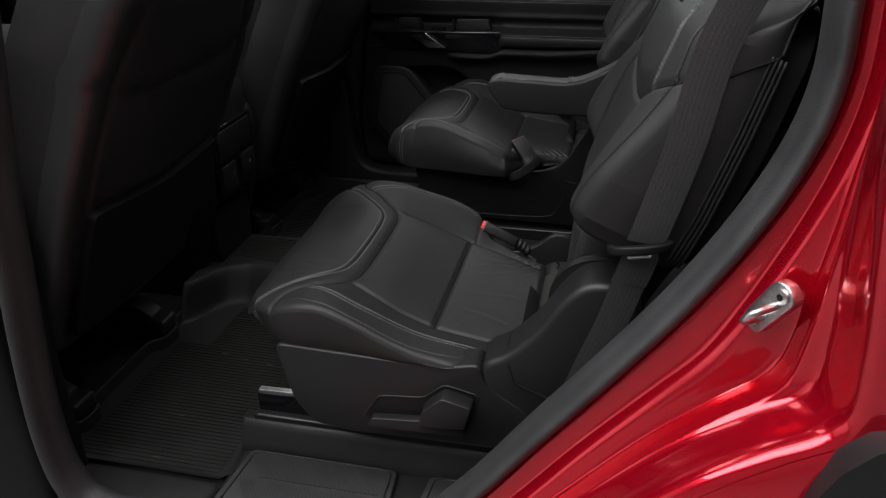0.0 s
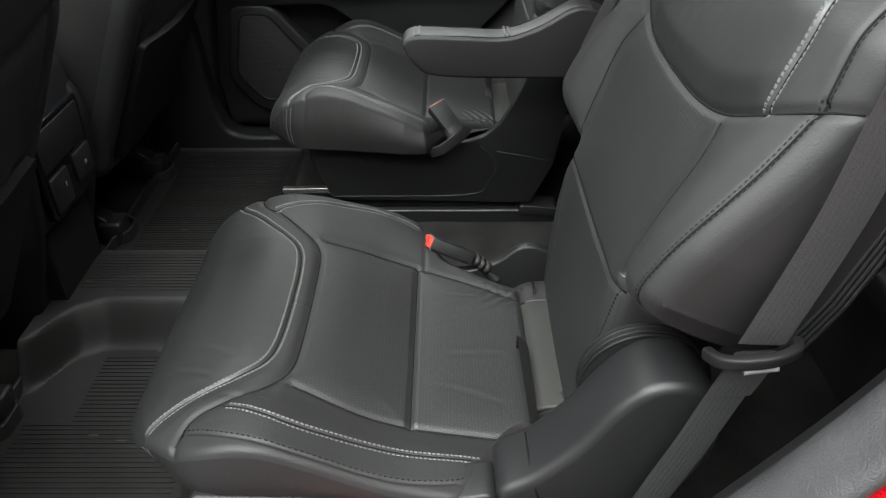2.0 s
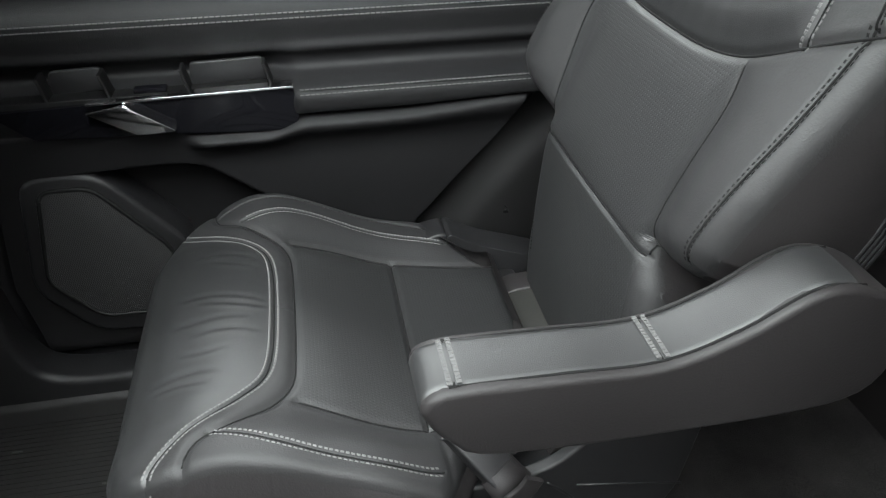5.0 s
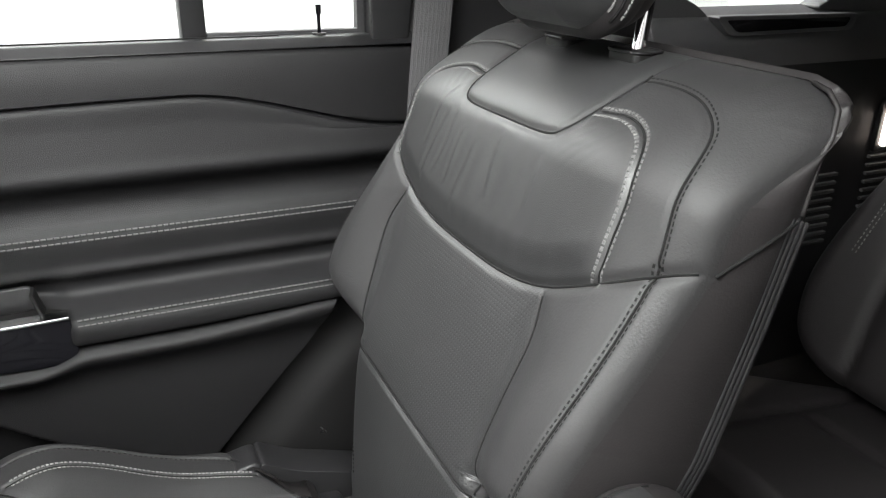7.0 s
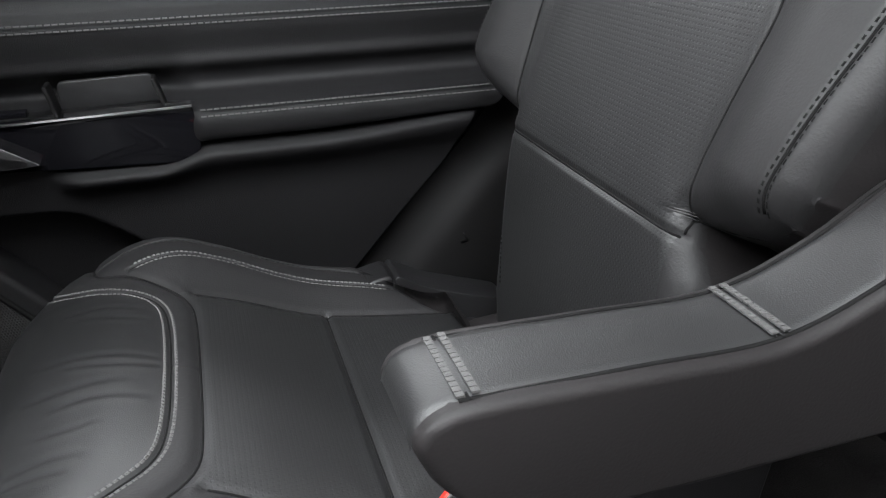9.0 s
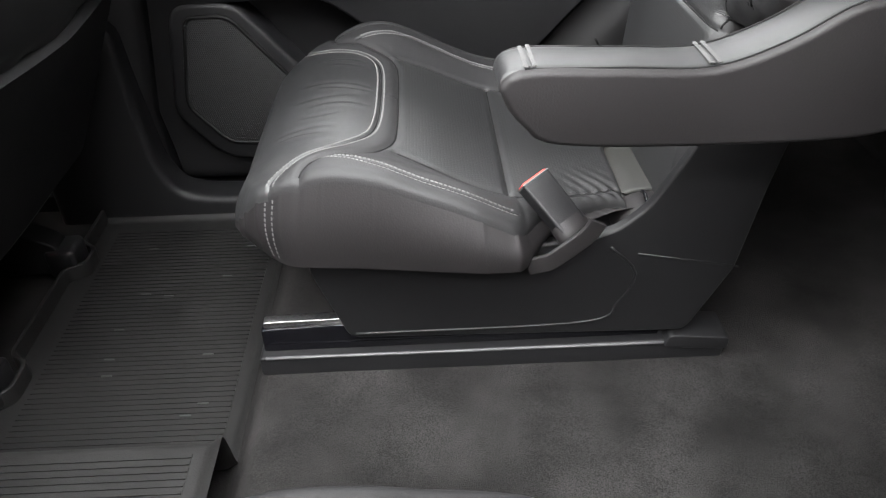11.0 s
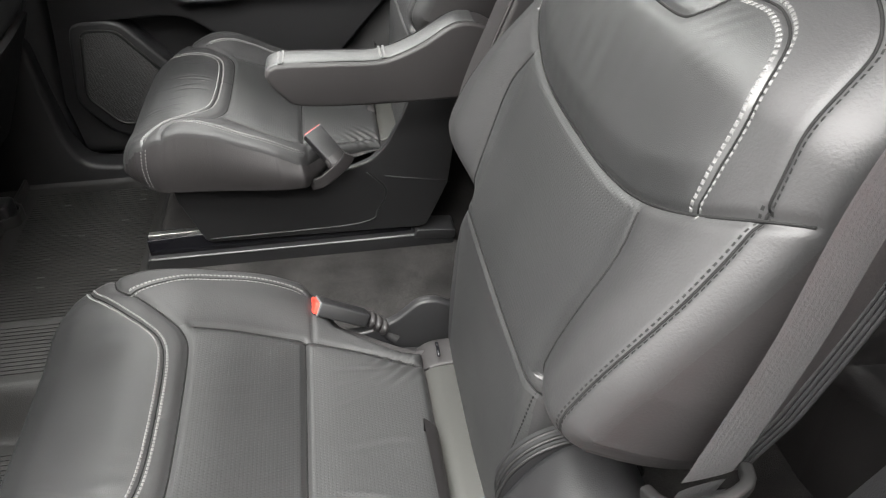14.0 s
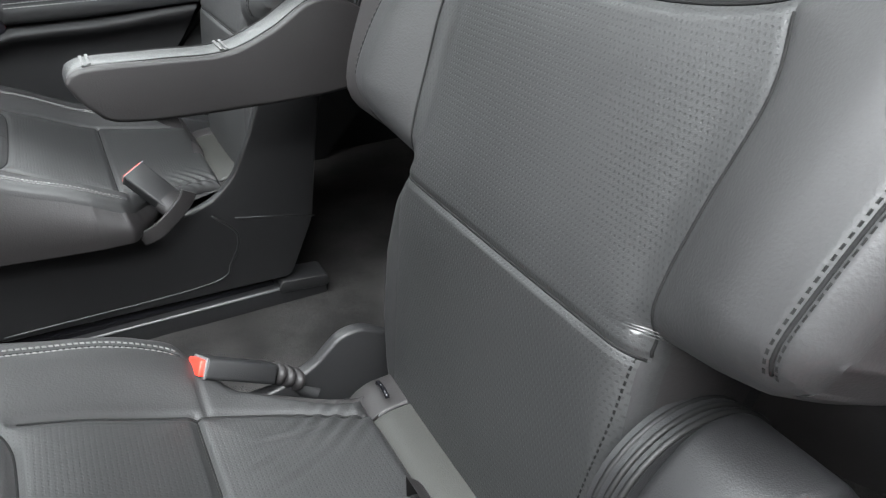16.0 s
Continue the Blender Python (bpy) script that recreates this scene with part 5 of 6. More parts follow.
bmesh.ops.recalc_face_normals(bm, faces=bm.faces)
panel = part("door_panel", bm, PLASTIC_SOFT, far_door, smooth=60)
for z0, y0, first in ((0.496, 0.7155, -0.37), (0.408, 0.680, 0.0)):
    for dz in (0.0035, -0.0035):
        bm = bmesh.new()
        for x in np.arange(first, 0.34 if first == 0.0 else 0.38, 0.0068):
            y = y0 + 0.018 * float(step(0.30, 0.62, np.array(x)))
            bmesh.ops.create_cube(bm, size=1, matrix=Matrix.Translation((x, y, z0 + dz)) @ Matrix.Diagonal((0.0052, 0.0016, 0.0013, 1)))
        part("stitching", bm, THREAD_GREY, panel, "pale double stitching")
# gloss switch panel, chrome strip and pull
sw = part("switch_panel", prism(rounded([(-0.375, 0.408), (-0.010, 0.416), (-0.006, 0.37), (-0.03, 0.358), (-0.20, 0.366), (-0.33, 0.370)], 0.006), 0.683, 0.72, 0.003), PIANO, far_door, "gloss-black switch panel", smooth=40)
part("chrome_strip", prism([(-0.26, 0.411), (-0.010, 0.4155), (-0.010, 0.4185), (-0.26, 0.4140)], 0.679, 0.70, 0.0006), CHROME, sw, "chrome strip")
part("door_release", prism(rounded([(-0.262, 0.405), (-0.215, 0.411), (-0.158, 0.374), (-0.205, 0.372)], 0.004), 0.670, 0.684, 0.003), CHROME, sw, "chrome door handle", smooth=40)
shelf = part("switch_shelf", prism(rounded([(-0.372, 0.690), (-0.012, 0.690), (-0.02, 0.722), (-0.36, 0.722)], 0.006), 0.404, 0.416, 0.002, axis="z"), PIANO_MATT, far_door, "matt black switch shelf", smooth=40)
for x0, x1 in ((-0.305, -0.232), (-0.138, -0.036)):
    part("shelf_bin", prism(rounded([(x0, 0.414), (x1, 0.417), (x1 - 0.010, 0.446), (x0 + 0.002, 0.444)], 0.006), 0.7165, 0.724, 0.002), PLASTIC, shelf, "open storage bin", smooth=40)
    for xa, xb in ((x0, x0 - 0.006), (x1, x1 - 0.008)):
        part("bin_side", prism([(xa - 0.002, 0.414), (xa + 0.002, 0.414), (xb + 0.002, 0.445), (xb - 0.002, 0.445)], 0.690, 0.718, 0.001), PIANO_MATT, shelf, smooth=40)
part("window_switch", block(-0.205, -0.165, 0.696, 0.710, 0.415, 0.422, 0.002), PIANO, shelf, "window switch")
# speaker
spk = [(-0.352, 0.293), (-0.287, 0.293), (-0.203, 0.190), (-0.195, 0.082), (-0.319, 0.085), (-0.377, 0.152)]
surround = [(-0.374, 0.313), (-0.277, 0.313), (-0.178, 0.198), (-0.168, 0.050), (-0.332, 0.054), (-0.402, 0.138)]
part("speaker_surround", prism(rounded(surround, 0.03), 0.696, 0.758, 0.008), PLASTIC, far_door, "speaker surround", smooth=40)
part("grille_joint", sweep([(x, 0.6955, z) for x, z in rounded(spk, 0.018) + rounded(spk, 0.018)[:2]], ring(0.0035, 8), up=(0, 1, 0)), PIANO_MATT, far_door, "dark joint round the grille", smooth=180)
bm = prism(rounded(spk, 0.016), 0.6935, 0.71, 0.003)
uvl = bm.loops.layers.uv.new("UVMap")
for f in bm.faces:
    for lp in f.loops:
        lp[uvl].uv = (lp.vert.co.x, lp.vert.co.z)
part("speaker_grille", bm, SPEAKER, far_door, "black speaker grille", smooth=40)
# window frame, glass, lock pin
sill = part("window_sill", prism(rounded([(0.728, 0.692), (0.775, 0.692), (0.775, 0.704), (0.742, 0.704)], 0.003), -0.385, 0.435, 0.002, axis="x"), PLASTIC, far_door, "dark window ledge", smooth=40)
part("lock_pin", rod((0.311, 0.752, 0.702), (0.311, 0.752, 0.730), 0.0022), PIANO, far_door, "black lock pin", smooth=60)
part("lock_pin_head", rod((0.311, 0.752, 0.728), (0.311, 0.752, 0.739), 0.0034), PIANO, far_door, smooth=60)
part("window_divider", block(0.152, 0.180, 0.757, 0.790, 0.69, 1.08, 0.004), PLASTIC, far_door, "black window divider bar", smooth=40)
glass = part("window_pane", block(-0.36, 0.152, 0.772, 0.776, 0.69, 1.06, 0), GLASS, far_door, "clear window glass")
glass2 = part("quarter_pane", block(0.180, 0.362, 0.772, 0.776, 0.69, 1.06, 0), GLASS, far_door, "clear window glass")
glass.visible_shadow = glass2.visible_shadow = False
part("frame_rear", prism(rounded([(0.372, 0.69), (0.42, 0.69), (0.47, 1.08), (0.368, 1.08), (0.372, 0.80)], 0.008), 0.735, 0.79, 0.006), PLASTIC, far_door, "dark window frame", smooth=40)
part("frame_front", prism(rounded([(-0.385, 0.69), (-0.36, 0.69), (-0.36, 1.08), (-0.385, 1.08)], 0.005), 0.735, 0.79, 0.004), PLASTIC, far_door, "dark window frame", smooth=40)
part("window_gasket", prism([(0.180, 0.703), (0.372, 0.703), (0.372, 1.07), (0.365, 1.07), (0.362, 0.709), (0.180, 0.709)], 0.76, 0.775, 0.001), RUBBER, far_door, "black window seal")
part("ledge_slot", block(-0.36, 0.262, 0.7525, 0.7555, 0.7035, 0.7055, 0), PIANO_MATT, far_door, "dark slot along the ledge")
part("pin_collar", rod((0.311, 0.752, 0.7035), (0.311, 0.752, 0.7065), 0.0085, 20), PLASTIC, far_door, "lock pin collar", smooth=40)
for z0, x0, x1 in ((0.790, 0.205, 0.232), (0.797, 0.208, 0.228), (0.804, 0.211, 0.226), (0.782, 0.198, 0.242)):
    part("printed_mark", block(x0, x1, 0.7705, 0.7715, z0, z0 + 0.0018, 0), TRIM_GREY, glass2, "faint printed line")
# body side beyond the door
seal_line = DOOR_REAR[DOOR_REAR[:, 1] < 0.69] + np.array((0.010, -0.004))
setting("door_seal_right", sweep([(x, 0.736, z) for x, z in seal_line], ring(0.006, 12), up=(0, 1, 0)), PIANO_MATT, "black rubber seal behind the closed door", "seal", smooth=180)
trim_rows = [np.stack([seal_line[:, 0] + d, np.full(len(seal_line), y), seal_line[:, 1] - 0.4 * d], 1) for d, y in ((0.0, 0.735), (0.022, 0.728), (0.040, 0.722), (0.055, 0.714), (0.064, 0.710), (0.085, 0.706), (0.16, 0.70), (0.36, 0.705))]
bm = grid_bm(np.array(smooth_rows(trim_rows, 30)))
bmesh.ops.recalc_face_normals(bm, faces=bm.faces)
setting("wheel_house_trim", bm, PIANO_MATT, "dark plastic wheel-house trim behind the door", "trim", smooth=180)
bm = prism(rounded([(-0.60, 0.66), (-0.402, 0.70), (-0.392, 0.79), (-0.60, 0.79)], 0.02), -0.05, 1.1, 0.01, axis="z")
bmesh.ops.bisect_plane(bm, geom=bm.verts[:] + bm.edges[:] + bm.faces[:], plane_co=(0, 0, 0.14), plane_no=(0, 0, 1))
bmesh.ops.bisect_plane(bm, geom=bm.verts[:] + bm.edges[:] + bm.faces[:], plane_co=(0, 0, 0.42), plane_no=(0, 0, 1))
for v in bm.verts:
    v.co.x += float(np.interp(v.co.z, [0.0, 0.14, 0.42, 0.7], [-0.022, -0.036, 0.002, 0.014]))
setting("pillar_right_front", bm, PLASTIC, "dark plastic pillar trim", "trim", smooth=40)
setting("sill_right", prism(rounded([(-0.62, -0.08), (0.62, -0.08), (0.62, 0.005), (-0.36, 0.002), (-0.412, 0.014), (-0.434, 0.06), (-0.442, 0.14), (-0.455, 0.30), (-0.62, 0.30)], 0.03), 0.655, 0.72, 0.012), PLASTIC, "charcoal plastic sill trim", "trim", smooth=40)
# The glass roof is unseen, added so that soft light reaches the seats from above.
for nm, x0, x1, y0, y1 in (("roof_front", -1.7, -0.95, -0.68, 0.8), ("roof_rear", 0.24, 2.1, -0.68, 0.8), ("roof_left", -0.95, 0.24, -0.58, -0.42), ("roof_right", -0.95, 0.24, 0.42, 0.8)):
    setting(nm, block(x0, x1, y0, y1, 1.12, 1.16, 0), HEADLINER, "unseen pale cloth headliner round an added glass roof", "headliner")
added_roof_glass = setting("window_3", block(-0.95, 0.24, -0.42, 0.42, 1.135, 1.14, 0), GLASS, "added glass roof panel, unseen, for light from above", "window")
added_roof_glass.visible_shadow = False
setting("body_side_right", block(-1.7, 2.05, 0.80, 0.83, -0.2, 0.685, 0), PLASTIC, "dark inner skin of the car's side", "body side")
setting("sill_body_right", block(-1.7, 2.05, 0.70, 0.80, -0.2, -0.01, 0), PLASTIC, "dark sill", "body side")

# ---- rear of the cabin ----
setting("pillar_right_rear", prism(rounded([(0.30, -0.06), (0.80, -0.06), (0.80, 0.76), (0.79, 1.10), (0.47, 1.10), (0.42, 0.72), (0.40, 0.45)], 0.03), 0.742, 0.80, 0.01), PLASTIC, "dark plastic pillar trim", "trim", smooth=40)
setting("cargo_side_upper", prism(rounded([(0.735, 0.63), (0.728, 0.672), (0.745, 0.706), (0.80, 0.722), (0.80, 0.57), (0.76, 0.57)], 0.01), 0.80, 2.0, 0.006, axis="x"), TRIM_GREY, "grey ledge under the rear quarter window", "trim", smooth=40)
setting("cargo_side_lower", block(0.78, 2.0, 0.735, 0.80, -0.06, 0.64, 0.01), PLASTIC, "dark cargo side trim", "trim", smooth=40)
vent = thing("ledge_vent", 1.08, 0.74, 0.72, "dark slot vent set in the grey window ledge", "vent")
part("vent_frame", prism(rounded([(0.905, 0.712), (1.205, 0.710), (1.195, 0.684), (0.935, 0.682)], 0.01), 0.722, 0.745, 0.003), TRIM_GREY, vent, smooth=40)
part("vent_slot", prism(rounded([(0.925, 0.706), (1.185, 0.704), (1.176, 0.690), (0.948, 0.688)], 0.006), 0.719, 0.73, 0.001), PIANO, vent, "dark slot", smooth=40)
qw = setting("window_1", block(0.80, 1.26, 0.792, 0.796, 0.715, 1.06, 0), GLASS, "clear rear quarter window", "window")
qw.visible_shadow = False
for nm, prof in (("quarter_frame_front", [(0.78, 0.66), (0.93, 0.700), (0.90, 0.724), (0.855, 0.742), (0.825, 0.775), (0.81, 1.10), (0.76, 1.10)]), ("quarter_frame_rear", [(1.14, 0.715), (1.40, 0.69), (1.40, 1.10), (1.20, 1.10), (1.205, 0.76), (1.185, 0.735)])):
    setting(nm, prism(rounded(prof, 0.02), 0.755, 0.80, 0.008), TRIM_GREY, "grey window surround", "trim", smooth=40)
setting("pillar_tail", prism(rounded([(1.38, 0.60), (2.0, 0.60), (2.0, 1.12), (1.38, 1.12)], 0.03), 0.70, 0.80, 0.01), PLASTIC, "dark tail pillar trim", "trim", smooth=40)
lamp = thing("cargo_lamp", 1.45, 0.735, 0.53, "small lit cargo lamp in the side trim", "lamp")
part("lens", prism(rounded([(1.335, 0.540), (1.395, 0.545), (1.410, 0.482), (1.335, 0.474)], 0.006), 0.72, 0.735, 0.002), LAMP_GLOW, lamp, "glowing warm lens", smooth=40)
part("bezel", prism(rounded([(1.322, 0.556), (1.35, 0.574), (1.462, 0.578), (1.462, 0.475), (1.322, 0.462)], 0.008), 0.728, 0.745, 0.003), PLASTIC, lamp, smooth=40)
# tailgate closes the back, with its window
setting("tailgate", block(2.0, 2.06, -0.9, 0.9, -0.12, 0.62, 0.01), PLASTIC, "dark tailgate trim", "tailgate")
setting("window_2", block(2.02, 2.025, -0.75, 0.75, 0.62, 1.12, 0), GLASS_TINT, "unseen tailgate window, tinted to dim the third row", "window")
# Unseen quarter pane and tail pillar, added to block light at the third row.
setting("window_4", block(0.84, 1.42, -0.690, -0.686, 0.72, 1.12, 0), GLASS_TINT, "added unseen quarter window, tinted to dim the third row", "window")
setting("pillar_left_tail", block(1.42, 2.0, -0.70, -0.665, 0.72, 1.12, 0.004), PLASTIC, "dark tail pillar trim", "trim")
setting("bulkhead", block(-1.65, -1.6, -0.9, 0.9, -0.12, 0.55, 0), PLASTIC, "dark dashboard wall", "bulkhead")
setting("front_side", block(-1.6, -0.6, 0.72, 0.78, -0.12, 0.66, 0.01), PLASTIC, "dark front door trim", "trim")
setting("front_side_left", block(-1.6, -0.6, -0.78, -0.72, -0.12, 0.66, 0.01), PLASTIC, "dark front door trim", "trim")
setting("cargo_floor", block(0.75, 2.0, -0.70, 0.74, -0.10, 0.055, 0.004), CARPET, "black carpet at the third row", "carpet")


# ---- third-row seat ----
def third_half(h, taper):
    def f(a):
        return h * np.clip(1 - np.abs((a - 0.26) / 0.27) ** 6, 0.0, 1) ** 0.3 * (1 - taper * step(0.12, 0.5, a)) + 0.002
    return f


def third_back(y, half, label):
    seat = thing("third_row_seat", 1.0, y, 0.03, label, "car seat", "third-row seats")
    wide, narrow = third_half(half, 0.04), third_half(half, 0.32)
    low, high = (wide, narrow) if y > 0 else (narrow, wide)
    cu = Pad(0.0, 0.52, lambda a: -low(a), high, lambda a, b: 0.05 + 0.03 * step(0.05, 0.2, np.abs(b) - half * 0.35) * 0.6, lambda a, b: 0.03 + 0 * a, lambda a, b: -0.155 + 0 * a,
             [(np.array([(0.0, s * half * 0.55), (0.52, s * half * 0.55)]), 0.006, 0.008) for s in (1, -1)] + [(np.array([(0.27, -half * 0.55), (0.27, half * 0.55)]), 0.006, 0.008)], 0.004, (60, 60))

    def flat(a, b, h):
        return np.stack([0.68 + np.asarray(a) * 0.8, y + np.asarray(b) + 0 * np.asarray(a), 0.15 + np.asarray(h) + 0.03 - 0.10 * np.asarray(a)], -1)

    def tilt(a, b, h):
        return np.stack([1.02 + 0.30 * np.asarray(a) - 0.95 * np.asarray(h), y + np.asarray(b) + 0 * np.asarray(a), 0.20 + 0.92 * np.asarray(a) + 0.30 * np.asarray(h)], -1)
    for nm, place in (("cushion", flat), ("backrest", tilt)):
        cover, rim = cu.parts(place, lambda a, b: np.zeros(a.shape, int), 1, False)
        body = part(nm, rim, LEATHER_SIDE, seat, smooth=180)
        # The faces take the darker side leather too, which paints the third row's dimness.
        part("face", cover, LEATHER_SIDE, body, smooth=180)
        if nm == "backrest":
            for s in ((1,) if y > 0 else (-1,)):
                for shift in (0.003, -0.003):
                    part("stitching", stitch_row(cu, place, even([(0.2, s * half * 0.78), (0.34, s * half * 0.68), (0.44, s * half * 0.56)], 40), shift=shift, width=0.0018), THREAD, body, "white contrast stitching", smooth=60)
    return seat


third_back(0.305, 0.258, "black leather third-row seat with white stitching")
third_back(-0.225, 0.258, "black leather third-row seat with white stitching")

# ---- belts ----


def belt(name, points, up, label, parent=None, width=0.047, tail=None):
    pts = np.array(smooth_line(points, 60))
    t = np.gradient(pts, axis=0)
    rows, uv = [], []
    s = np.r_[0, np.cumsum(np.linalg.norm(np.diff(pts, axis=0), axis=1))]
    for p, d, l in zip(pts, t, s):
        side = np.cross(d, up)
        side /= np.linalg.norm(side)
        n = np.cross(side, d / np.linalg.norm(d))
        rows.append([p + side * width * k + n * e for k, e in ((-0.5, 0), (-0.25, 0.0006), (0, 0.0006), (0.25, 0.0006), (0.5, 0), (0.25, -0.0008), (-0.25, -0.0008))])
        uv.append([(k * width, l) for k in (-0.5, -0.25, 0, 0.25, 0.5, 0.25, -0.25)])
    bm = grid_bm(np.array(rows), close_v=True, uv=np.array(uv))
    bmesh.ops.recalc_face_normals(bm, faces=bm.faces)
    return part(name, bm, WEBBING, parent, label, smooth=40)


near_belt = thing("seat_belt", 0.37, -0.62, 0.10, "dark grey woven seat belt hanging beside the seat, with black guide", "seat belt")
belt("webbing", [(0.50, -0.665, 1.0), (0.430, -0.652, 0.762), (0.394, -0.649, 0.664), (0.376, -0.647, 0.56), (0.354, -0.645, 0.468), (0.350, -0.644, 0.452)], (0.25, -0.95, 0.1), "", near_belt, 0.042)
belt("webbing", [(0.348, -0.645, 0.446), (0.339, -0.640, 0.405), (0.322, -0.637, 0.34), (0.300, -0.636, 0.272), (0.27, -0.636, 0.17)], (0.25, -0.95, 0.1), "", near_belt, 0.038)
belt("belt_fold", [(0.347, -0.648, 0.440), (0.342, -0.645, 0.418), (0.337, -0.643, 0.400)], (0.25, -0.95, 0.1), "stitched belt end", near_belt, 0.041)
loop = [(0.314, -0.640, 0.440), (0.318, -0.654, 0.445), (0.330, -0.662, 0.450), (0.352, -0.663, 0.454), (0.370, -0.655, 0.455), (0.376, -0.642, 0.452)]
tongue = part("belt_guide", sweep(smooth_line(loop, 26), rounded([(-0.0042, -0.005), (0.0042, -0.005), (0.0042, 0.005), (-0.0042, 0.005)], 0.003), up=(0, 0, 1)), PIANO_MATT, near_belt, "black plastic belt guide", smooth=50)
part("guide_bar", rod((0.332, -0.664, 0.443), (0.356, -0.664, 0.447), 0.0024), TRIM_GREY, tongue, "grey bar", smooth=60)
far_belt = thing("seat_belt", 0.45, 0.70, 0.60, "dark grey woven seat belt against the pillar", "seat belt")
belt("webbing", [(0.47, 0.715, 1.05), (0.45, 0.712, 0.80), (0.430, 0.702, 0.62), (0.420, 0.696, 0.50), (0.405, 0.694, 0.36), (0.39, 0.69, 0.24), (0.38, 0.685, 0.10)], (0.2, 0.97, 0.1), "", far_belt)
tail_belt = thing("seat_belt", 1.42, 0.69, 0.5, "dark grey third-row seat belt", "seat belt")
belt("webbing", [(1.52, 0.69, 1.08), (1.46, 0.69, 0.8), (1.40, 0.69, 0.55), (1.36, 0.68, 0.32)], (0.0, 1, 0.1), "", tail_belt)

# ---- front seats and console ----


def front_half(a):
    return np.interp(a, [0.0, 0.03, 0.12, 0.35, 0.5, 0.6, 0.66, 0.69], [0.19, 0.215, 0.225, 0.24, 0.235, 0.215, 0.18, 0.13])


def front_seat(y, label):
    seat = thing("front_seat", -0.6, y, -0.03, label, "car seat", "front seats")
    pocket = np.array(smooth_line([(0.30, -0.17), (0.285, -0.08), (0.28, 0.0), (0.285, 0.08), (0.30, 0.17)], 30))
    pd = Pad(0.0, 0.69, lambda a: -front_half(a), front_half, lambda a, b: 0.02 - 0.25 * b * b, lambda a, b: 0.035 + 0 * a, lambda a, b: -0.10 + 0 * a,
             [(np.array(smooth_line([(0.05, s * 0.165), (0.3, s * 0.185), (0.5, s * 0.175), (0.62, s * 0.13)], 30)), 0.004, 0.006) for s in (1, -1)] + [(np.array([(0.50, -0.24), (0.47, -0.1), (0.47, 0.1), (0.50, 0.24)]), 0.004, 0.005), (pocket, 0.003, 0.004)], 0.004, (90, 70))

    def place(a, b, h):
        return np.stack([-0.530 + 0.41 * np.asarray(a) + 0.91 * np.asarray(h), y + np.asarray(b) + 0 * np.asarray(a), 0.13 + 0.91 * np.asarray(a) - 0.41 * np.asarray(h)], -1)
    cover, rim = pd.parts(place, lambda a, b: np.zeros(a.shape, int), 1, True)
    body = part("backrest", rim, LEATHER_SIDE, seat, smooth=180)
    part("rear_cover", cover, LEATHER, body, smooth=180)
    part("cushion", block(-1.05, -0.60, y - 0.24, y + 0.24, 0.12, 0.28, 0.03, 3), LEATHER_SIDE, seat, smooth=40)
    bag = prism(rounded([(0.04, -0.165), (0.29, -0.18), (0.285, -0.08), (0.28, 0.0), (0.285, 0.08), (0.29, 0.18), (0.04, 0.165)], 0.015), 0, 1, 0, axis="z")
    for v in bag.verts:
        v.co = Vector(place(v.co.x, v.co.y, 0.010 + 0.022 * v.co.z - 0.25 * v.co.y ** 2))
    bmesh.ops.recalc_face_normals(bag, faces=bag.faces)
    part("map_pocket", bag, PLASTIC_SOFT, body, "soft seat-back pocket", smooth=40)
    for dy in (-0.135, 0.135):
        rail = part("seat_rail", prism(rounded([(-1.0, -0.03), (-0.555, -0.03), (-0.555, 0.02), (-0.60, 0.045), (-1.0, 0.055)], 0.01), y + dy - 0.02, y + dy + 0.02, 0.004), PLASTIC, seat, "black seat rail", smooth=40)
        part("rail_foot", block(-0.575, -0.530, y + dy - 0.026, y + dy + 0.026, -0.035, 0.014, 0.008, 3), PLASTIC, rail, smooth=40)
    return seat


front_seat(-0.385, "black leather front seat seen from behind")
front_seat(0.385, "black leather front seat seen from behind")

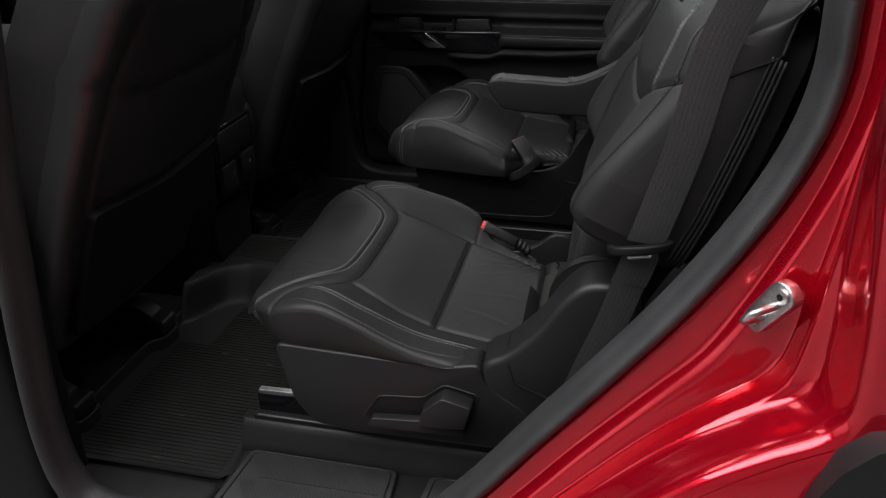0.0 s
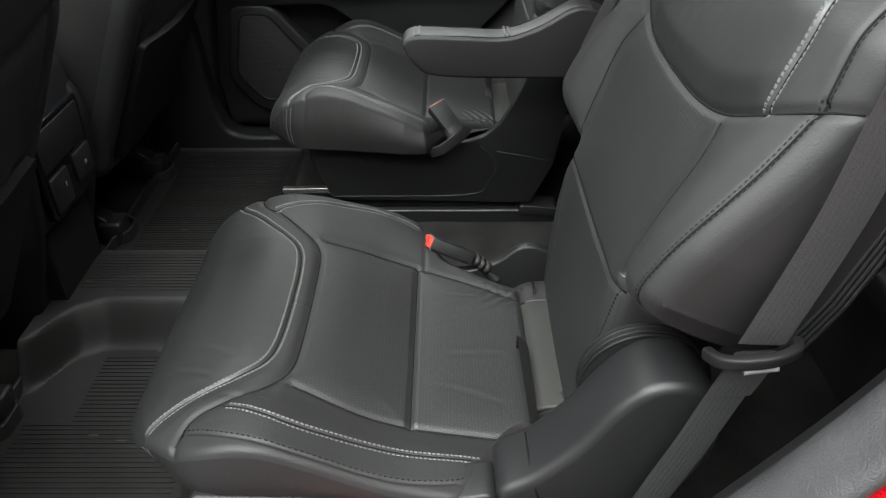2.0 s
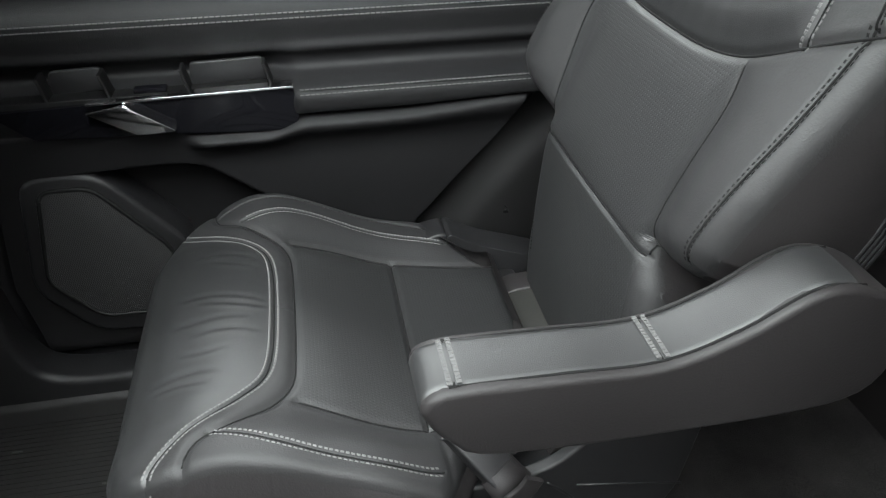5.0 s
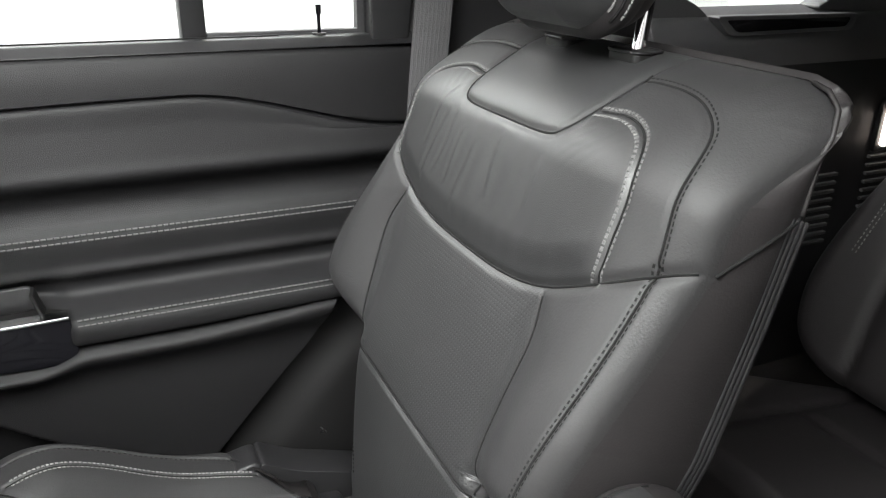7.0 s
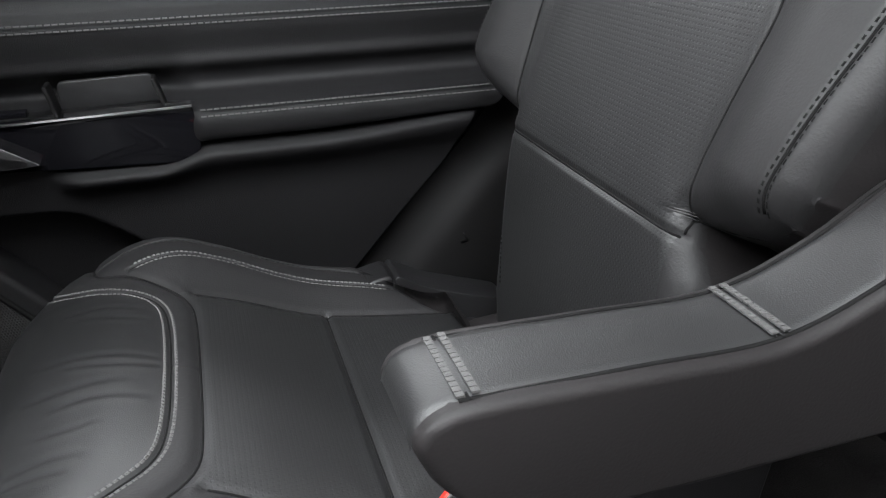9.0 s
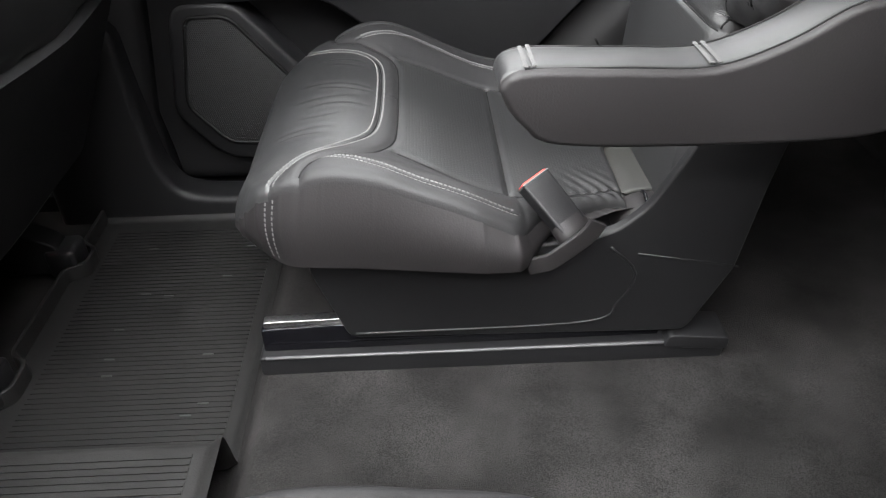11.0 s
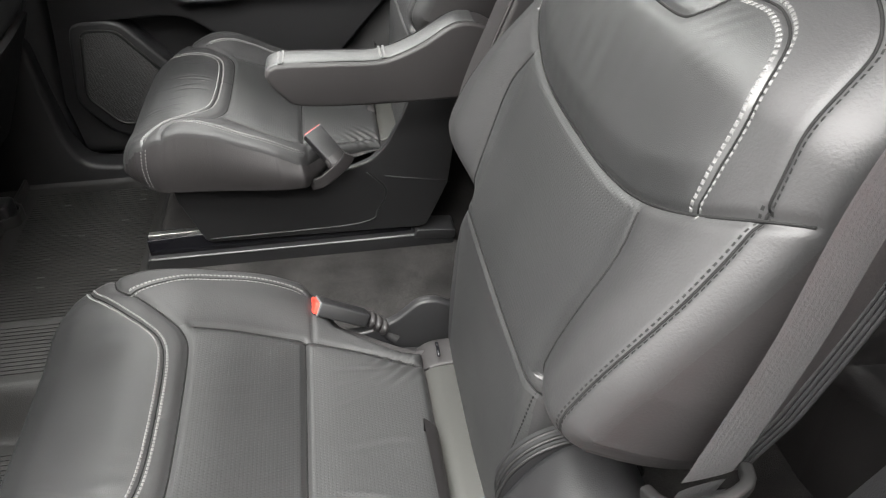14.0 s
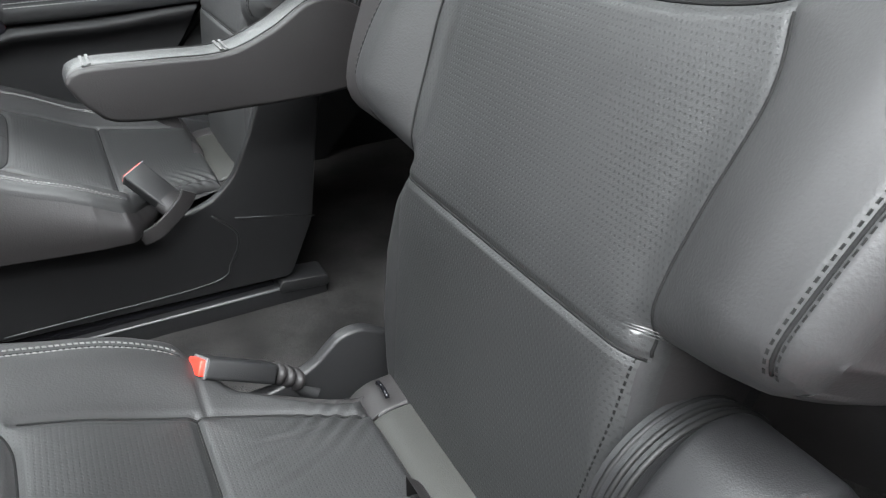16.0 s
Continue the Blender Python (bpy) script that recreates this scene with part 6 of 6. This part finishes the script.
console = thing("centre_console", -0.6, 0.012, 0.0, "black centre console with rear switch panel", "console")
CX, CY = -0.042, 0.014
part("console_body", prism(rounded([(-1.2, -0.04), (-0.50 + CX, -0.04), (-0.490 + CX, 0.10), (-0.462 + CX, 0.19), (-0.447 + CX, 0.30), (-0.457 + CX, 0.40), (-0.49 + CX, 0.445), (-1.2, 0.46)], 0.02), CY - 0.105, CY + 0.112, 0.022, 5), PLASTIC, console, smooth=40)
for y0, y1 in ((CY - 0.112, CY - 0.082), (CY + 0.092, CY + 0.120)):
    part("side_moulding", prism(rounded([(-0.62, 0.0), (-0.505 + CX, 0.0), (-0.478 + CX, 0.10), (-0.450 + CX, 0.19), (-0.435 + CX, 0.30), (-0.448 + CX, 0.36), (-0.62, 0.40)], 0.03), y0, y1, 0.011, 4), PLASTIC_SOFT, console, "rounded side moulding", smooth=40)
face = part("switch_face", prism(rounded([(CY - 0.076, 0.192), (CY + 0.085, 0.192), (CY + 0.090, 0.345), (CY - 0.080, 0.345)], 0.012), -0.452 + CX, -0.4375 + CX, 0.003, axis="x"), PIANO, console, "gloss-black switch face", smooth=40)
part("vent_flap", block(-0.440 + CX, -0.4350 + CX, CY - 0.068, CY + 0.078, 0.272, 0.336, 0.004, 2), PLASTIC, face, "black cover flap", smooth=40)
for y0, y1, z0, z1 in ((-0.066, -0.008, 0.203, 0.262), (0.020, 0.078, 0.215, 0.264)):
    part("switch", block(-0.440 + CX, -0.4325 + CX, CY + y0, CY + y1, z0, z1, 0.004, 2), PLASTIC, face, "black switch", smooth=40)
part("lower_cover", prism(rounded([(CY - 0.070, 0.025), (CY + 0.080, 0.025), (CY + 0.084, 0.165), (CY - 0.074, 0.165)], 0.015), -0.52 + CX, -0.466 + CX, 0.004, axis="x"), PLASTIC_SOFT, console, "plain lower cover", smooth=40)
for y0, y1 in ((-0.0285, -0.0245), (0.0475, 0.0492), (0.0522, 0.0539)):
    part("printed_mark", block(-0.4330 + CX, -0.4315 + CX, CY + y0, CY + y1, 0.2345, 0.2415, 0), THREAD, face, "small white symbol")
part("armrest_lid", prism(rounded([(-1.1, 0.46), (-0.52 + CX, 0.448), (-0.475 + CX, 0.462), (-0.478 + CX, 0.492), (-0.53 + CX, 0.506), (-1.1, 0.512)], 0.014), CY - 0.10, CY + 0.105, 0.014, 4), LEATHER_SIDE, console, "padded leather lid", smooth=40)

# slatted air outlet low in the cargo side
outlet = thing("side_outlet", 1.25, 0.73, 0.36, "dark slatted air outlet in the cargo side trim", "vent")
for x0, z0, n in ((1.16, 0.30, 9), (1.32, 0.34, 8)):
    for k in range(n):
        part("slat", block(x0, x0 + 0.085, 0.728, 0.738, z0 + 0.016 * k, z0 + 0.016 * k + 0.006, 0.001), MARK_GREY, outlet)
